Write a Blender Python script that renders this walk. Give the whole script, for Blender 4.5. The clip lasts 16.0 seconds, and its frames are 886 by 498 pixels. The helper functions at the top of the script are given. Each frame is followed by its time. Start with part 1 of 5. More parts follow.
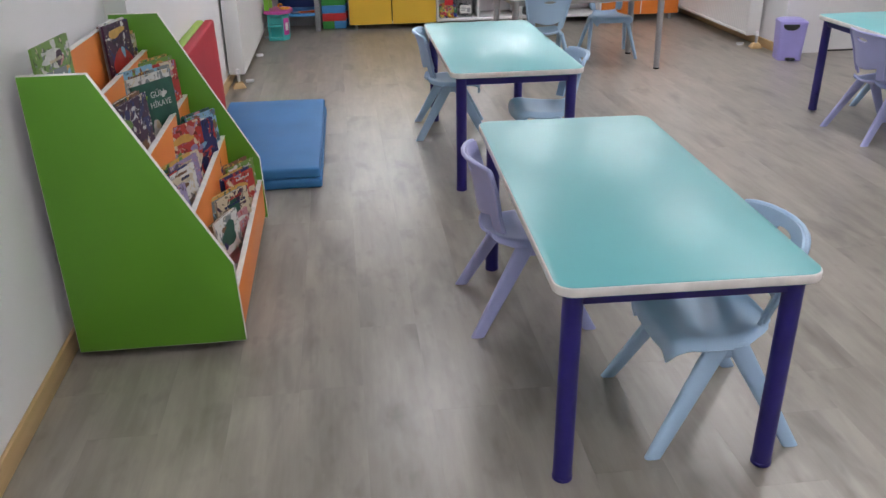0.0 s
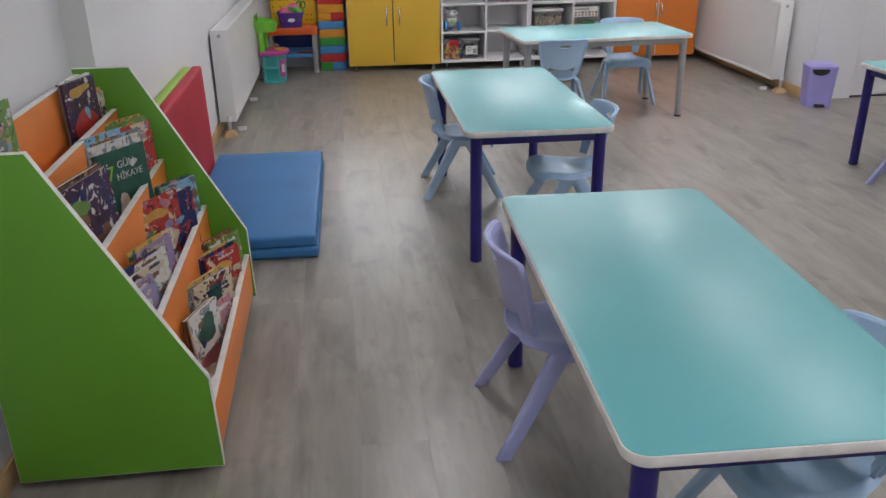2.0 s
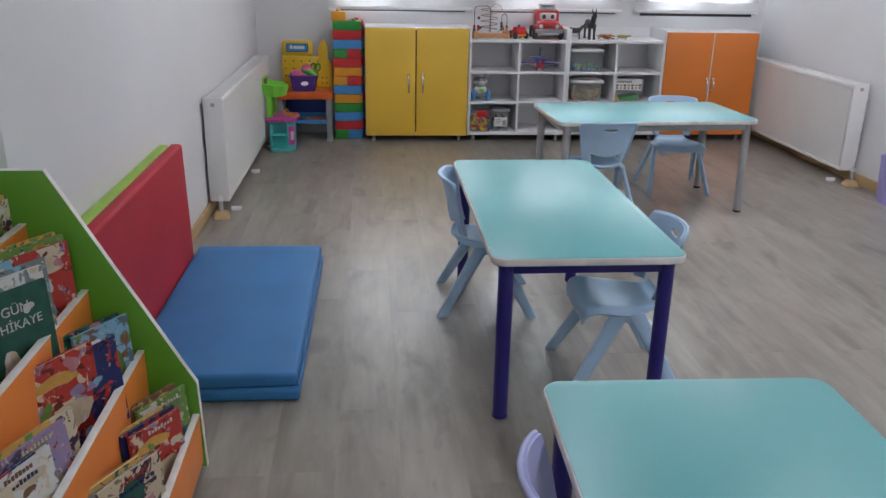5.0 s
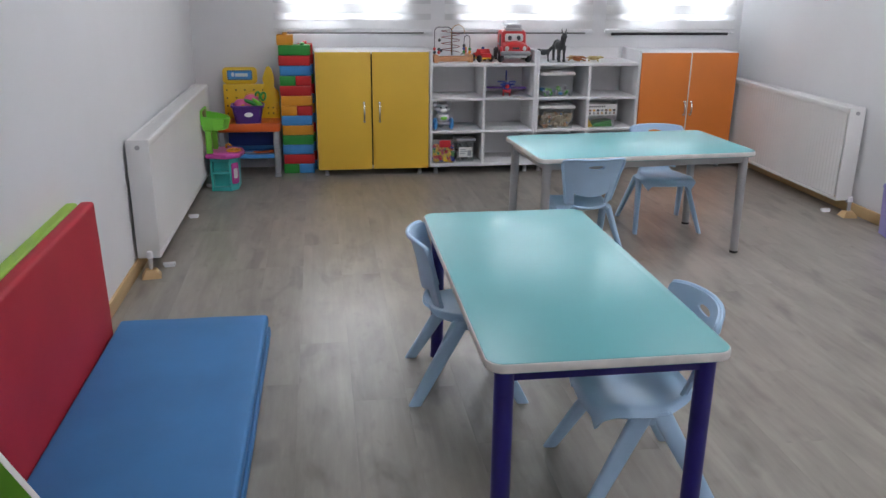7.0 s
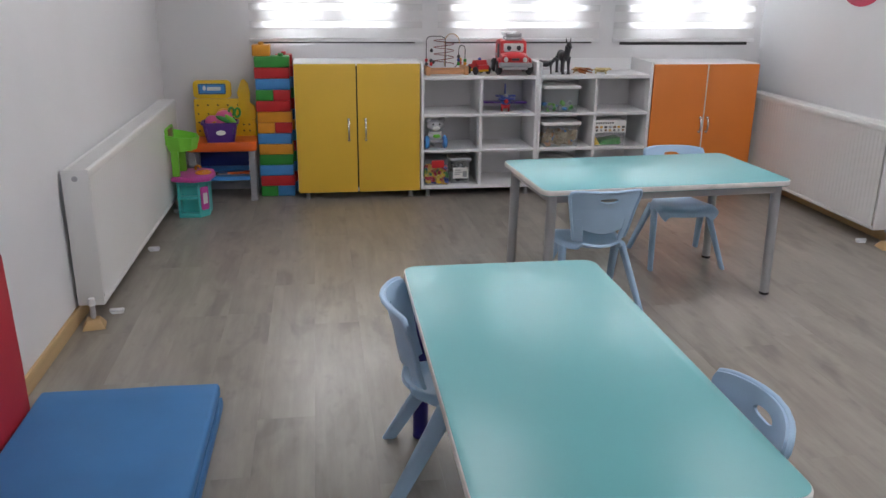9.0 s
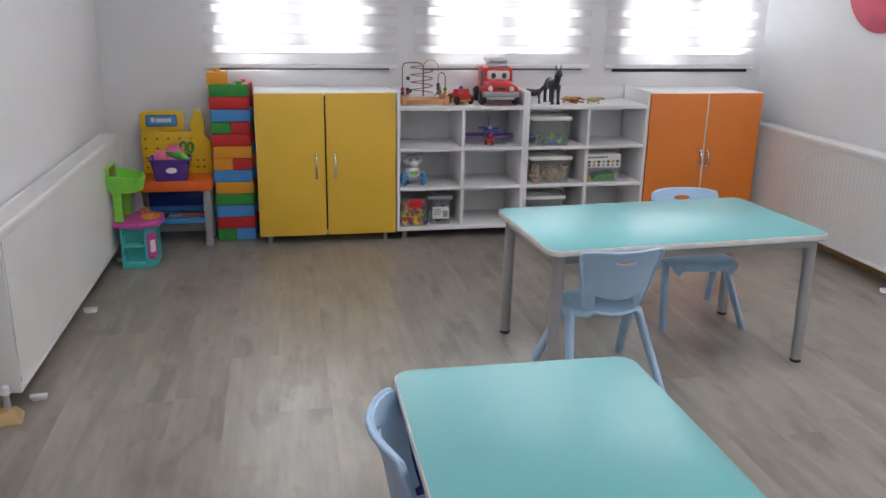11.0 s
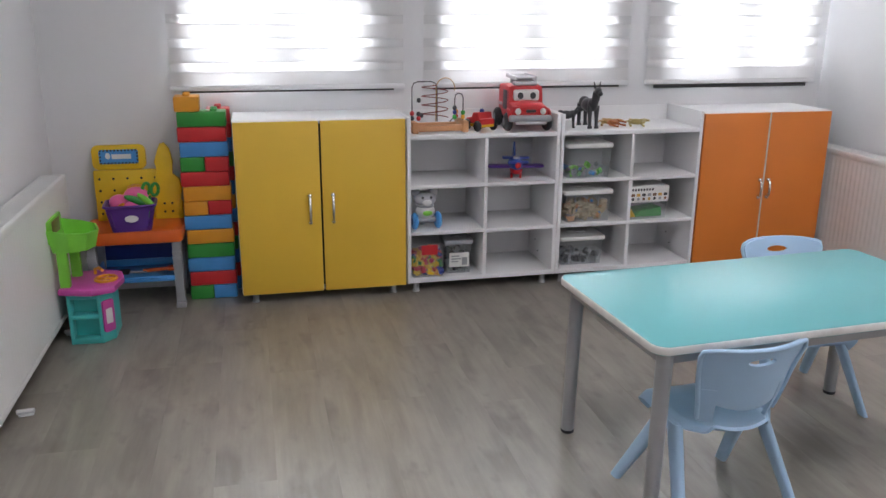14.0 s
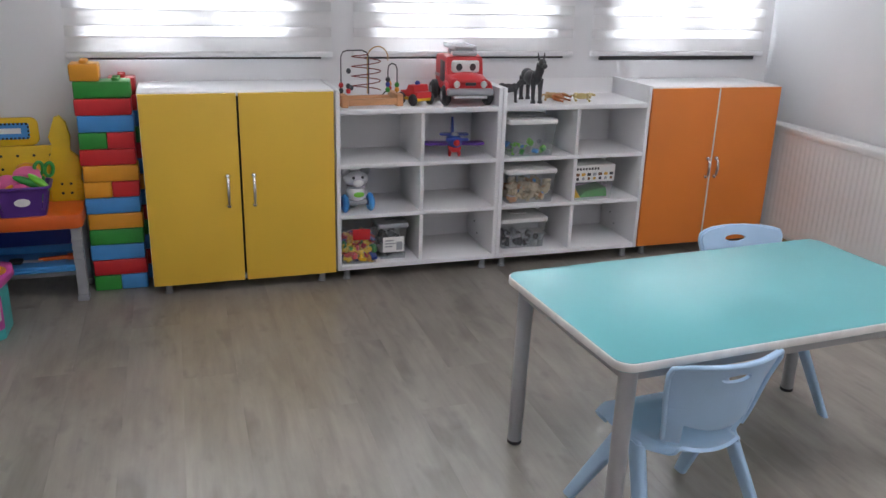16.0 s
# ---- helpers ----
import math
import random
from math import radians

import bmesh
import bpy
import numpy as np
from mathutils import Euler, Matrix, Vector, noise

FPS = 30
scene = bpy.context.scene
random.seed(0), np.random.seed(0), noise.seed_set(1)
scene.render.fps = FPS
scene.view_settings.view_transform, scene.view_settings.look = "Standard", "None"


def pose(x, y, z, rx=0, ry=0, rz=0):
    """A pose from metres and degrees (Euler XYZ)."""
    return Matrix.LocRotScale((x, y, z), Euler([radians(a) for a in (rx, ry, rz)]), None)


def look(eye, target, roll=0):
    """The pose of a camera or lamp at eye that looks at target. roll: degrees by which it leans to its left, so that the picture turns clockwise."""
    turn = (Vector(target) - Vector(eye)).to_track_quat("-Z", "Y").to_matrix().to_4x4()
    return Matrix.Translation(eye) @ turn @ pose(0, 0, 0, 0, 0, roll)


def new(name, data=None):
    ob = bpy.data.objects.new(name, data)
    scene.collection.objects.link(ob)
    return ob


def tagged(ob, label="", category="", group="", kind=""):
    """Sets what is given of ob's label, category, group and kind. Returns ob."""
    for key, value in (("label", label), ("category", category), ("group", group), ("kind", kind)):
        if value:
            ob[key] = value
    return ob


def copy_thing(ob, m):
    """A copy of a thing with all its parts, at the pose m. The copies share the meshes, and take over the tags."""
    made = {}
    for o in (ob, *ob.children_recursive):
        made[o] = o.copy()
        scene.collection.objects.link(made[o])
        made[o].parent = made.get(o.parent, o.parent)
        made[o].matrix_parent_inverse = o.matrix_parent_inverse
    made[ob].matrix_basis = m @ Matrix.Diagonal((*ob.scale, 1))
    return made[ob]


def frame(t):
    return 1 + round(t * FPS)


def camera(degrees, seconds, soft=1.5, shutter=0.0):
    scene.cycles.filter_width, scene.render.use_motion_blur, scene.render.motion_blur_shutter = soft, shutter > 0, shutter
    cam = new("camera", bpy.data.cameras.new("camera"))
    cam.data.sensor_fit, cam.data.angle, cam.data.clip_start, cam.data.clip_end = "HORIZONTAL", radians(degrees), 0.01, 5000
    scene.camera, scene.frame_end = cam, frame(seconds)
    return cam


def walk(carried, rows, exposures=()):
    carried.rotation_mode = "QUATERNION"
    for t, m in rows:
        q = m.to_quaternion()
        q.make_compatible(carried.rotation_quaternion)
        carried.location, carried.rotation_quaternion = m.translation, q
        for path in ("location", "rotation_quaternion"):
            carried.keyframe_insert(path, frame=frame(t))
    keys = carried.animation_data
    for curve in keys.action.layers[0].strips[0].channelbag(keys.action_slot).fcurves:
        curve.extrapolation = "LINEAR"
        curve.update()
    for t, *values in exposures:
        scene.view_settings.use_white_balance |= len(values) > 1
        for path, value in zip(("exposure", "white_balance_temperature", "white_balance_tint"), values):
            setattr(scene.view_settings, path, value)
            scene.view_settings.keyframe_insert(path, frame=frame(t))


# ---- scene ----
cam = camera(56.9, 16.0)
PATH = [
    (0, (0.913, 0.442, 1.364), (1.125, 2.238, 0.509), -0.9),
    (0.5, (0.97, 0.543, 1.361), (1.167, 2.332, 0.489), -0.7),
    (1, (0.997, 0.632, 1.363), (1.199, 2.421, 0.492), 2.0),
    (1.5, (0.966, 0.762, 1.365), (1.16, 2.561, 0.514), 1.3),
    (2, (0.915, 0.911, 1.36), (1.137, 2.736, 0.573), -0.7),
    (2.5, (0.918, 1.027, 1.371), (1.149, 2.863, 0.611), -0.2),
    (3, (0.967, 1.184, 1.366), (1.12, 3.044, 0.647), 1.3),
    (3.5, (1.019, 1.322, 1.366), (1.126, 3.194, 0.671), 1.6),
    (4, (1.005, 1.446, 1.365), (1.129, 3.317, 0.671), 0.7),
    (4.2, (0.995, 1.492, 1.368), (1.15, 3.363, 0.679), 0.5),
    (6.3, (1.057, 2.069, 1.371), (1.241, 3.946, 0.707), 1.2),
    (6.5, (1.048, 2.136, 1.369), (1.259, 4.012, 0.708), 0.5),
    (7, (1.021, 2.278, 1.369), (1.305, 4.153, 0.733), 0.6),
    (7.5, (1.072, 2.408, 1.36), (1.356, 4.277, 0.705), 0.6),
    (8, (1.161, 2.543, 1.359), (1.374, 4.425, 0.714), 1.6),
    (8.5, (1.182, 2.661, 1.362), (1.38, 4.542, 0.711), 1.6),
    (9, (1.147, 2.816, 1.36), (1.432, 4.694, 0.736), 0.6),
    (11.5, (1.145, 3.516, 1.384), (1.528, 5.391, 0.802), 0.9),
    (12, (1.126, 3.664, 1.369), (1.522, 5.538, 0.794), 0.8),
    (12.5, (1.138, 3.846, 1.376), (1.521, 5.718, 0.783), 1.4),
    (13, (1.168, 4.003, 1.373), (1.541, 5.88, 0.789), 3.0),
    (13.5, (1.145, 4.113, 1.368), (1.525, 5.983, 0.771), 1.7),
    (14, (1.082, 4.249, 1.366), (1.519, 6.116, 0.797), 0.4),
    (14.5, (1.066, 4.362, 1.37), (1.534, 6.22, 0.799), 1.0),
    (15, (1.091, 4.473, 1.359), (1.574, 6.317, 0.751), 0.8),
    (15.5, (1.112, 4.514, 1.369), (1.672, 6.324, 0.728), 1.0),
    (16, (1.148, 4.549, 1.363), (1.739, 6.347, 0.717), 1.7),
]
EXPOSURES = [(0, 0.23, 6480, 10), (1, 0.11, 6500, 10), (2, 0.0, 6450, 10), (3.5, -0.13, 6250, 9), (7, -0.13, 6200, 9), (9, -0.20, 6450, 10), (11.5, -0.03, 6420, 10), (12.5, -0.02, 6420, 10), (14.5, -0.02, 6400, 10), (16, -0.05, 6320, 10)]
walk(cam, [(t, look(eye, target, roll)) for t, eye, target, roll in PATH], EXPOSURES)

# ---- light ----
world = bpy.data.worlds.new("sky")
scene.world = world
world.use_nodes = True
wn = world.node_tree
sky = wn.nodes.new("ShaderNodeTexSky")
sky.sky_type, sky.sun_disc = "NISHITA", False
sky.sun_elevation, sky.sun_rotation = radians(38), radians(200)
wn.links.new(sky.outputs["Color"], wn.nodes["Background"].inputs["Color"])
wn.nodes["Background"].inputs["Strength"].default_value = 0.12

sun = new("sun", bpy.data.lights.new("sun", "SUN"))
sun.data.energy, sun.data.angle, sun.data.color = 1.2, radians(10), (1.0, 0.97, 0.93)
sun.matrix_world = pose(0, -4, 8, 52, 0, 20)

WINDOW_POWER = 92.0      # each window's share of the sky
PANEL_STRENGTH = 9.2     # ceiling panels


# ---- materials ----
def lin(r, g, b):
    return tuple(((v / 255 + 0.055) / 1.055) ** 2.4 if v > 10 else v / 255 / 12.92 for v in (r, g, b)) + (1.0,)


def material(name, colour, rough=0.5, metal=0.0, vary=0.08, scale=6.0, bump=0.05, fine=60.0, coat=0.0, spec=0.5, stretch=(1, 1, 1)):
    """A painted, plastic or metal surface with soft large stains and fine grain."""
    m = bpy.data.materials.new(name)
    m.use_nodes = True
    t = m.node_tree
    b = t.nodes["Principled BSDF"]
    co = t.nodes.new("ShaderNodeTexCoord")
    mp = t.nodes.new("ShaderNodeMapping")
    mp.inputs["Scale"].default_value = stretch
    t.links.new(co.outputs["Object"], mp.inputs["Vector"])
    large = t.nodes.new("ShaderNodeTexNoise")
    large.inputs["Scale"].default_value, large.inputs["Detail"].default_value = scale, 5
    small = t.nodes.new("ShaderNodeTexNoise")
    small.inputs["Scale"].default_value, small.inputs["Detail"].default_value = fine, 3
    for n in (large, small):
        t.links.new(mp.outputs["Vector"], n.inputs["Vector"])
    ramp = t.nodes.new("ShaderNodeMapRange")
    ramp.inputs["From Min"].default_value, ramp.inputs["From Max"].default_value = 0.3, 0.7
    ramp.inputs["To Min"].default_value, ramp.inputs["To Max"].default_value = 1 - vary, 1 + vary * 0.6
    t.links.new(large.outputs["Fac"], ramp.inputs["Value"])
    mul = t.nodes.new("ShaderNodeVectorMath")
    mul.operation = "SCALE"
    mul.inputs[0].default_value = colour[:3]
    t.links.new(ramp.outputs["Result"], mul.inputs["Scale"])
    t.links.new(mul.outputs["Vector"], b.inputs["Base Color"])
    rr = t.nodes.new("ShaderNodeMapRange")
    rr.inputs["To Min"].default_value, rr.inputs["To Max"].default_value = max(rough - 0.06, 0.03), min(rough + 0.08, 1)
    t.links.new(small.outputs["Fac"], rr.inputs["Value"])
    t.links.new(rr.outputs["Result"], b.inputs["Roughness"])
    b.inputs["Metallic"].default_value = metal
    b.inputs["Coat Weight"].default_value = coat
    b.inputs["Specular IOR Level"].default_value = spec
    if bump:
        bp = t.nodes.new("ShaderNodeBump")
        bp.inputs["Strength"].default_value, bp.inputs["Distance"].default_value = bump, 0.002
        t.links.new(small.outputs["Fac"], bp.inputs["Height"])
        t.links.new(bp.outputs["Normal"], b.inputs["Normal"])
    return m


def plank_material():
    """Grey oak laminate: long grain, darker streaks and knots, each plank its own tone and gloss."""
    m = bpy.data.materials.new("grey_oak")
    m.use_nodes = True
    t = m.node_tree
    b = t.nodes["Principled BSDF"]
    co = t.nodes.new("ShaderNodeTexCoord")
    info = t.nodes.new("ShaderNodeObjectInfo")
    shift = t.nodes.new("ShaderNodeVectorMath")
    shift.operation = "MULTIPLY_ADD"
    spread = t.nodes.new("ShaderNodeCombineXYZ")
    for k, a in zip("XYZ", (37.0, 61.0, 23.0)):
        mm = t.nodes.new("ShaderNodeMath")
        mm.operation = "MULTIPLY"
        mm.inputs[1].default_value = a
        t.links.new(info.outputs["Random"], mm.inputs[0])
        t.links.new(mm.outputs[0], spread.inputs[k])
    shift.inputs[1].default_value = (1, 1, 1)
    t.links.new(co.outputs["Object"], shift.inputs[0])
    t.links.new(spread.outputs[0], shift.inputs[2])

    def grain(scale, stretch, detail, rough=0.6, distort=0.0):
        mp = t.nodes.new("ShaderNodeMapping")
        mp.inputs["Scale"].default_value = stretch
        t.links.new(shift.outputs[0], mp.inputs["Vector"])
        n = t.nodes.new("ShaderNodeTexNoise")
        n.inputs["Scale"].default_value, n.inputs["Detail"].default_value = scale, detail
        n.inputs["Roughness"].default_value, n.inputs["Distortion"].default_value = rough, distort
        t.links.new(mp.outputs[0], n.inputs["Vector"])
        return n

    broad = grain(4.2, (2.0, 0.52, 1), 4, 0.56, 0.35)
    streak = grain(8.0, (4.0, 0.30, 1), 4, 0.56, 0.2)
    fibre = grain(60.0, (4.0, 0.10, 1), 3)
    knots = grain(3.4, (2.0, 0.75, 1), 3, 0.5, 0.4)
    specks = grain(11.0, (1.8, 0.8, 1), 2, 0.5, 0.2)
    ramp = t.nodes.new("ShaderNodeValToRGB")
    ramp.color_ramp.elements[0].position, ramp.color_ramp.elements[0].color = 0.27, (0.186, 0.168, 0.141, 1)
    ramp.color_ramp.elements[1].position, ramp.color_ramp.elements[1].color = 0.76, (0.392, 0.360, 0.312, 1)
    mid = ramp.color_ramp.elements.new(0.5)
    mid.color = (0.282, 0.258, 0.221, 1)
    mix = t.nodes.new("ShaderNodeMath")
    mix.operation = "MULTIPLY_ADD"
    mix.inputs[1].default_value = 0.68
    half = t.nodes.new("ShaderNodeMath")
    half.operation = "MULTIPLY"
    half.inputs[1].default_value = 0.32
    t.links.new(streak.outputs["Fac"], half.inputs[0])
    t.links.new(broad.outputs["Fac"], mix.inputs[0])
    t.links.new(half.outputs[0], mix.inputs[2])
    t.links.new(mix.outputs[0], ramp.inputs["Fac"])
    # knots and dark smudges
    kr = t.nodes.new("ShaderNodeMapRange")
    kr.inputs["From Min"].default_value, kr.inputs["From Max"].default_value = 0.56, 0.70
    kr.inputs["To Min"].default_value, kr.inputs["To Max"].default_value = 1.0, 0.68
    t.links.new(knots.outputs["Fac"], kr.inputs["Value"])
    sr = t.nodes.new("ShaderNodeMapRange")
    sr.inputs["From Min"].default_value, sr.inputs["From Max"].default_value = 0.61, 0.74
    sr.inputs["To Min"].default_value, sr.inputs["To Max"].default_value = 1.0, 0.84
    t.links.new(specks.outputs["Fac"], sr.inputs["Value"])
    fr = t.nodes.new("ShaderNodeMapRange")
    fr.inputs["To Min"].default_value, fr.inputs["To Max"].default_value = 0.95, 1.04
    t.links.new(fibre.outputs["Fac"], fr.inputs["Value"])
    tone = t.nodes.new("ShaderNodeMapRange")
    tone.inputs["To Min"].default_value, tone.inputs["To Max"].default_value = 0.965, 1.03
    t.links.new(info.outputs["Random"], tone.inputs["Value"])
    f1 = t.nodes.new("ShaderNodeMath")
    f1.operation = "MULTIPLY"
    t.links.new(kr.outputs[0], f1.inputs[0])
    t.links.new(fr.outputs[0], f1.inputs[1])
    f3 = t.nodes.new("ShaderNodeMath")
    f3.operation = "MULTIPLY"
    t.links.new(f1.outputs[0], f3.inputs[0])
    t.links.new(sr.outputs[0], f3.inputs[1])
    f2 = t.nodes.new("ShaderNodeMath")
    f2.operation = "MULTIPLY"
    t.links.new(f3.outputs[0], f2.inputs[0])
    t.links.new(tone.outputs[0], f2.inputs[1])
    col = t.nodes.new("ShaderNodeVectorMath")
    col.operation = "SCALE"
    t.links.new(ramp.outputs["Color"], col.inputs[0])
    t.links.new(f2.outputs[0], col.inputs["Scale"])
    t.links.new(col.outputs[0], b.inputs["Base Color"])
    ro = t.nodes.new("ShaderNodeMapRange")
    ro.inputs["To Min"].default_value, ro.inputs["To Max"].default_value = 0.285, 0.33
    t.links.new(broad.outputs["Fac"], ro.inputs["Value"])
    t.links.new(ro.outputs[0], b.inputs["Roughness"])
    b.inputs["Specular IOR Level"].default_value = 0.72
    bp = t.nodes.new("ShaderNodeBump")
    bp.inputs["Strength"].default_value, bp.inputs["Distance"].default_value = 0.015, 0.0005
    t.links.new(fibre.outputs["Fac"], bp.inputs["Height"])
    t.links.new(bp.outputs[0], b.inputs["Normal"])
    return m


def printed(name, base, inks):
    """A printed picture-book cover: irregular patches of several inks on a ground colour, a little glossy."""
    m = bpy.data.materials.new(name)
    m.use_nodes = True
    t = m.node_tree
    b = t.nodes["Principled BSDF"]
    b.inputs["Roughness"].default_value = 0.33
    co = t.nodes.new("ShaderNodeTexCoord")
    info = t.nodes.new("ShaderNodeObjectInfo")
    far = t.nodes.new("ShaderNodeVectorMath")
    far.operation = "ADD"
    step = t.nodes.new("ShaderNodeMath")
    step.operation = "MULTIPLY"
    step.inputs[1].default_value = 40.0
    t.links.new(info.outputs["Random"], step.inputs[0])
    t.links.new(co.outputs["Object"], far.inputs[0])
    t.links.new(step.outputs[0], far.inputs[1])
    last = None
    for k, (ink, scale, lo) in enumerate(inks):
        n = t.nodes.new("ShaderNodeTexNoise")
        n.inputs["Scale"].default_value, n.inputs["Detail"].default_value, n.inputs["Distortion"].default_value = scale, 2.5, 0.8
        t.links.new(far.outputs[0], n.inputs["Vector"])
        r = t.nodes.new("ShaderNodeMapRange")
        r.inputs["From Min"].default_value, r.inputs["From Max"].default_value = lo, lo + 0.03
        t.links.new(n.outputs["Fac"], r.inputs["Value"])
        mx = t.nodes.new("ShaderNodeMix")
        mx.data_type = "RGBA"
        mx.inputs[7].default_value = (*ink, 1)
        if last is None:
            mx.inputs[6].default_value = (*base, 1)
        else:
            t.links.new(last.outputs[2], mx.inputs[6])
        t.links.new(r.outputs[0], mx.inputs["Factor"])
        last = mx
    t.links.new(last.outputs[2], b.inputs["Base Color"])
    return m


def emitting(name, colour, strength):
    m = bpy.data.materials.new(name)
    m.use_nodes = True
    b = m.node_tree.nodes["Principled BSDF"]
    b.inputs["Base Color"].default_value = (0.8, 0.8, 0.8, 1)
    b.inputs["Emission Color"].default_value = colour
    b.inputs["Emission Strength"].default_value = strength
    return m


def glassy(name, tint=(1, 1, 1, 1), clear=0.85, rough=0.05):
    """Thin clear plastic or window glass: mostly lets light straight through, with a little gloss."""
    m = bpy.data.materials.new(name)
    m.use_nodes = True
    t = m.node_tree
    b = t.nodes["Principled BSDF"]
    b.inputs["Base Color"].default_value, b.inputs["Roughness"].default_value = tint, rough
    tr = t.nodes.new("ShaderNodeBsdfTransparent")
    tr.inputs["Color"].default_value = tint
    mx = t.nodes.new("ShaderNodeMixShader")
    mx.inputs["Fac"].default_value = clear
    t.links.new(b.outputs[0], mx.inputs[1])
    t.links.new(tr.outputs[0], mx.inputs[2])
    t.links.new(mx.outputs[0], t.nodes["Material Output"].inputs["Surface"])
    return m


def fabric(name, colour, through_light, clear, weave=900.0):
    """Blind cloth: part diffuse, part translucent, part open weave."""
    m = bpy.data.materials.new(name)
    m.use_nodes = True
    t = m.node_tree
    b = t.nodes["Principled BSDF"]
    b.inputs["Roughness"].default_value, b.inputs["Specular IOR Level"].default_value = 0.9, 0.1
    co = t.nodes.new("ShaderNodeTexCoord")
    n = t.nodes.new("ShaderNodeTexNoise")
    n.inputs["Scale"].default_value, n.inputs["Detail"].default_value = 9.0, 6
    t.links.new(co.outputs["Object"], n.inputs["Vector"])
    r = t.nodes.new("ShaderNodeMapRange")
    r.inputs["To Min"].default_value, r.inputs["To Max"].default_value = 0.88, 1.06
    t.links.new(n.outputs["Fac"], r.inputs["Value"])
    s = t.nodes.new("ShaderNodeVectorMath")
    s.operation = "SCALE"
    s.inputs[0].default_value = colour[:3]
    t.links.new(r.outputs[0], s.inputs["Scale"])
    t.links.new(s.outputs[0], b.inputs["Base Color"])
    tl = t.nodes.new("ShaderNodeBsdfTranslucent")
    t.links.new(s.outputs[0], tl.inputs["Color"])
    mx = t.nodes.new("ShaderNodeMixShader")
    mx.inputs["Fac"].default_value = through_light
    t.links.new(b.outputs[0], mx.inputs[1])
    t.links.new(tl.outputs[0], mx.inputs[2])
    tr = t.nodes.new("ShaderNodeBsdfTransparent")
    m2 = t.nodes.new("ShaderNodeMixShader")
    m2.inputs["Fac"].default_value = clear
    t.links.new(mx.outputs[0], m2.inputs[1])
    t.links.new(tr.outputs[0], m2.inputs[2])
    t.links.new(m2.outputs[0], t.nodes["Material Output"].inputs["Surface"])
    return m


WALL = material("wall_paint", (0.78, 0.78, 0.79, 1), 0.6, vary=0.04, scale=1.3, bump=0.12, fine=140, spec=0.35)
CEIL = material("ceiling_paint", (0.82, 0.82, 0.82, 1), 0.8, vary=0.03, scale=1.0, bump=0.1, fine=120)
PLANK = plank_material()
SUBFLOOR = material("joint_shadow", (0.22, 0.195, 0.17, 1), 0.8)
OAKTRIM = material("oak_trim", lin(196, 166, 120), 0.45, vary=0.2, scale=5, fine=70, bump=0.1, stretch=(1, 0.15, 4))
WHITE = material("white_laminate", (0.85, 0.85, 0.86, 1), 0.38, vary=0.05, scale=3, bump=0.04, fine=90)
EDGE = material("white_edging", (0.80, 0.79, 0.76, 1), 0.42, vary=0.12, scale=25, bump=0.05)
TEAL = material("teal_laminate", (0.150, 0.475, 0.500, 1), 0.33, vary=0.05, scale=2.5, bump=0.0, fine=260)
NAVY = material("navy_enamel", (0.020, 0.015, 0.18, 1), 0.33, vary=0.15, scale=12, bump=0.05)
GREYMET = material("grey_enamel", (0.42, 0.42, 0.43, 1), 0.36, metal=0.25, vary=0.08, scale=9, bump=0.05)
BLACKP = material("black_plastic", (0.018, 0.018, 0.02, 1), 0.45, vary=0.2, scale=14)
YELLOWD = material("yellow_laminate", (0.82, 0.52, 0.055, 1), 0.42, vary=0.05, scale=2.2, bump=0.05, fine=180)
ORANGED = material("orange_laminate", (0.80, 0.235, 0.038, 1), 0.42, vary=0.06, scale=2.4, bump=0.05, fine=180)
GREENS = material("green_laminate", (0.115, 0.335, 0.022, 1), 0.42, vary=0.07, scale=2.4, bump=0.05, fine=180)
CHROME = material("chrome", (0.75, 0.75, 0.75, 1), 0.16, metal=1.0, vary=0.06, scale=30, bump=0)
LAV = material("lavender_plastic", (0.41, 0.44, 0.74, 1), 0.38, vary=0.06, scale=7, bump=0.12, fine=240)
SKYP = material("sky_blue_plastic", (0.43, 0.62, 0.83, 1), 0.38, vary=0.06, scale=7, bump=0.12, fine=240)
BLUEMAT = material("blue_vinyl", (0.048, 0.195, 0.45, 1), 0.52, vary=0.10, scale=4, bump=0.05, fine=320, spec=0.35)
REDMAT = material("red_vinyl", (0.47, 0.026, 0.045, 1), 0.58, vary=0.10, scale=4, bump=0.05, fine=320, spec=0.28)
LIMEMAT = material("lime_vinyl", (0.30, 0.52, 0.04, 1), 0.48, vary=0.10, scale=4, bump=0.2, fine=320)
RADW = material("radiator_enamel", (0.80, 0.80, 0.79, 1), 0.34, vary=0.04, scale=2, bump=0.03)
LILAC = material("lilac_plastic", (0.36, 0.33, 0.72, 1), 0.36, vary=0.07, scale=6, bump=0.08)
STONE = material("sill_stone", (0.42, 0.42, 0.43, 1), 0.4, vary=0.15, scale=9, bump=0.03)
PVC = material("white_pvc", (0.82, 0.83, 0.85, 1), 0.32, vary=0.03, scale=4, bump=0.02)
CLOTH = fabric("blind_cloth", (0.88, 0.88, 0.88, 1), 0.16, 0.065)
HEM = fabric("blind_hem", (0.80, 0.80, 0.80, 1), 0.03, 0.0)
SHEER = fabric("blind_sheer", (0.90, 0.90, 0.90, 1), 0.14, 0.27)
PANE = glassy("window_glass", (0.96, 0.98, 0.98, 1), 0.94, 0.02)
CLEAR = glassy("clear_plastic", (0.90, 0.92, 0.93, 1), 0.88, 0.15)
LAMP = emitting("panel_glow", (1.0, 0.957, 0.990, 1), PANEL_STRENGTH)
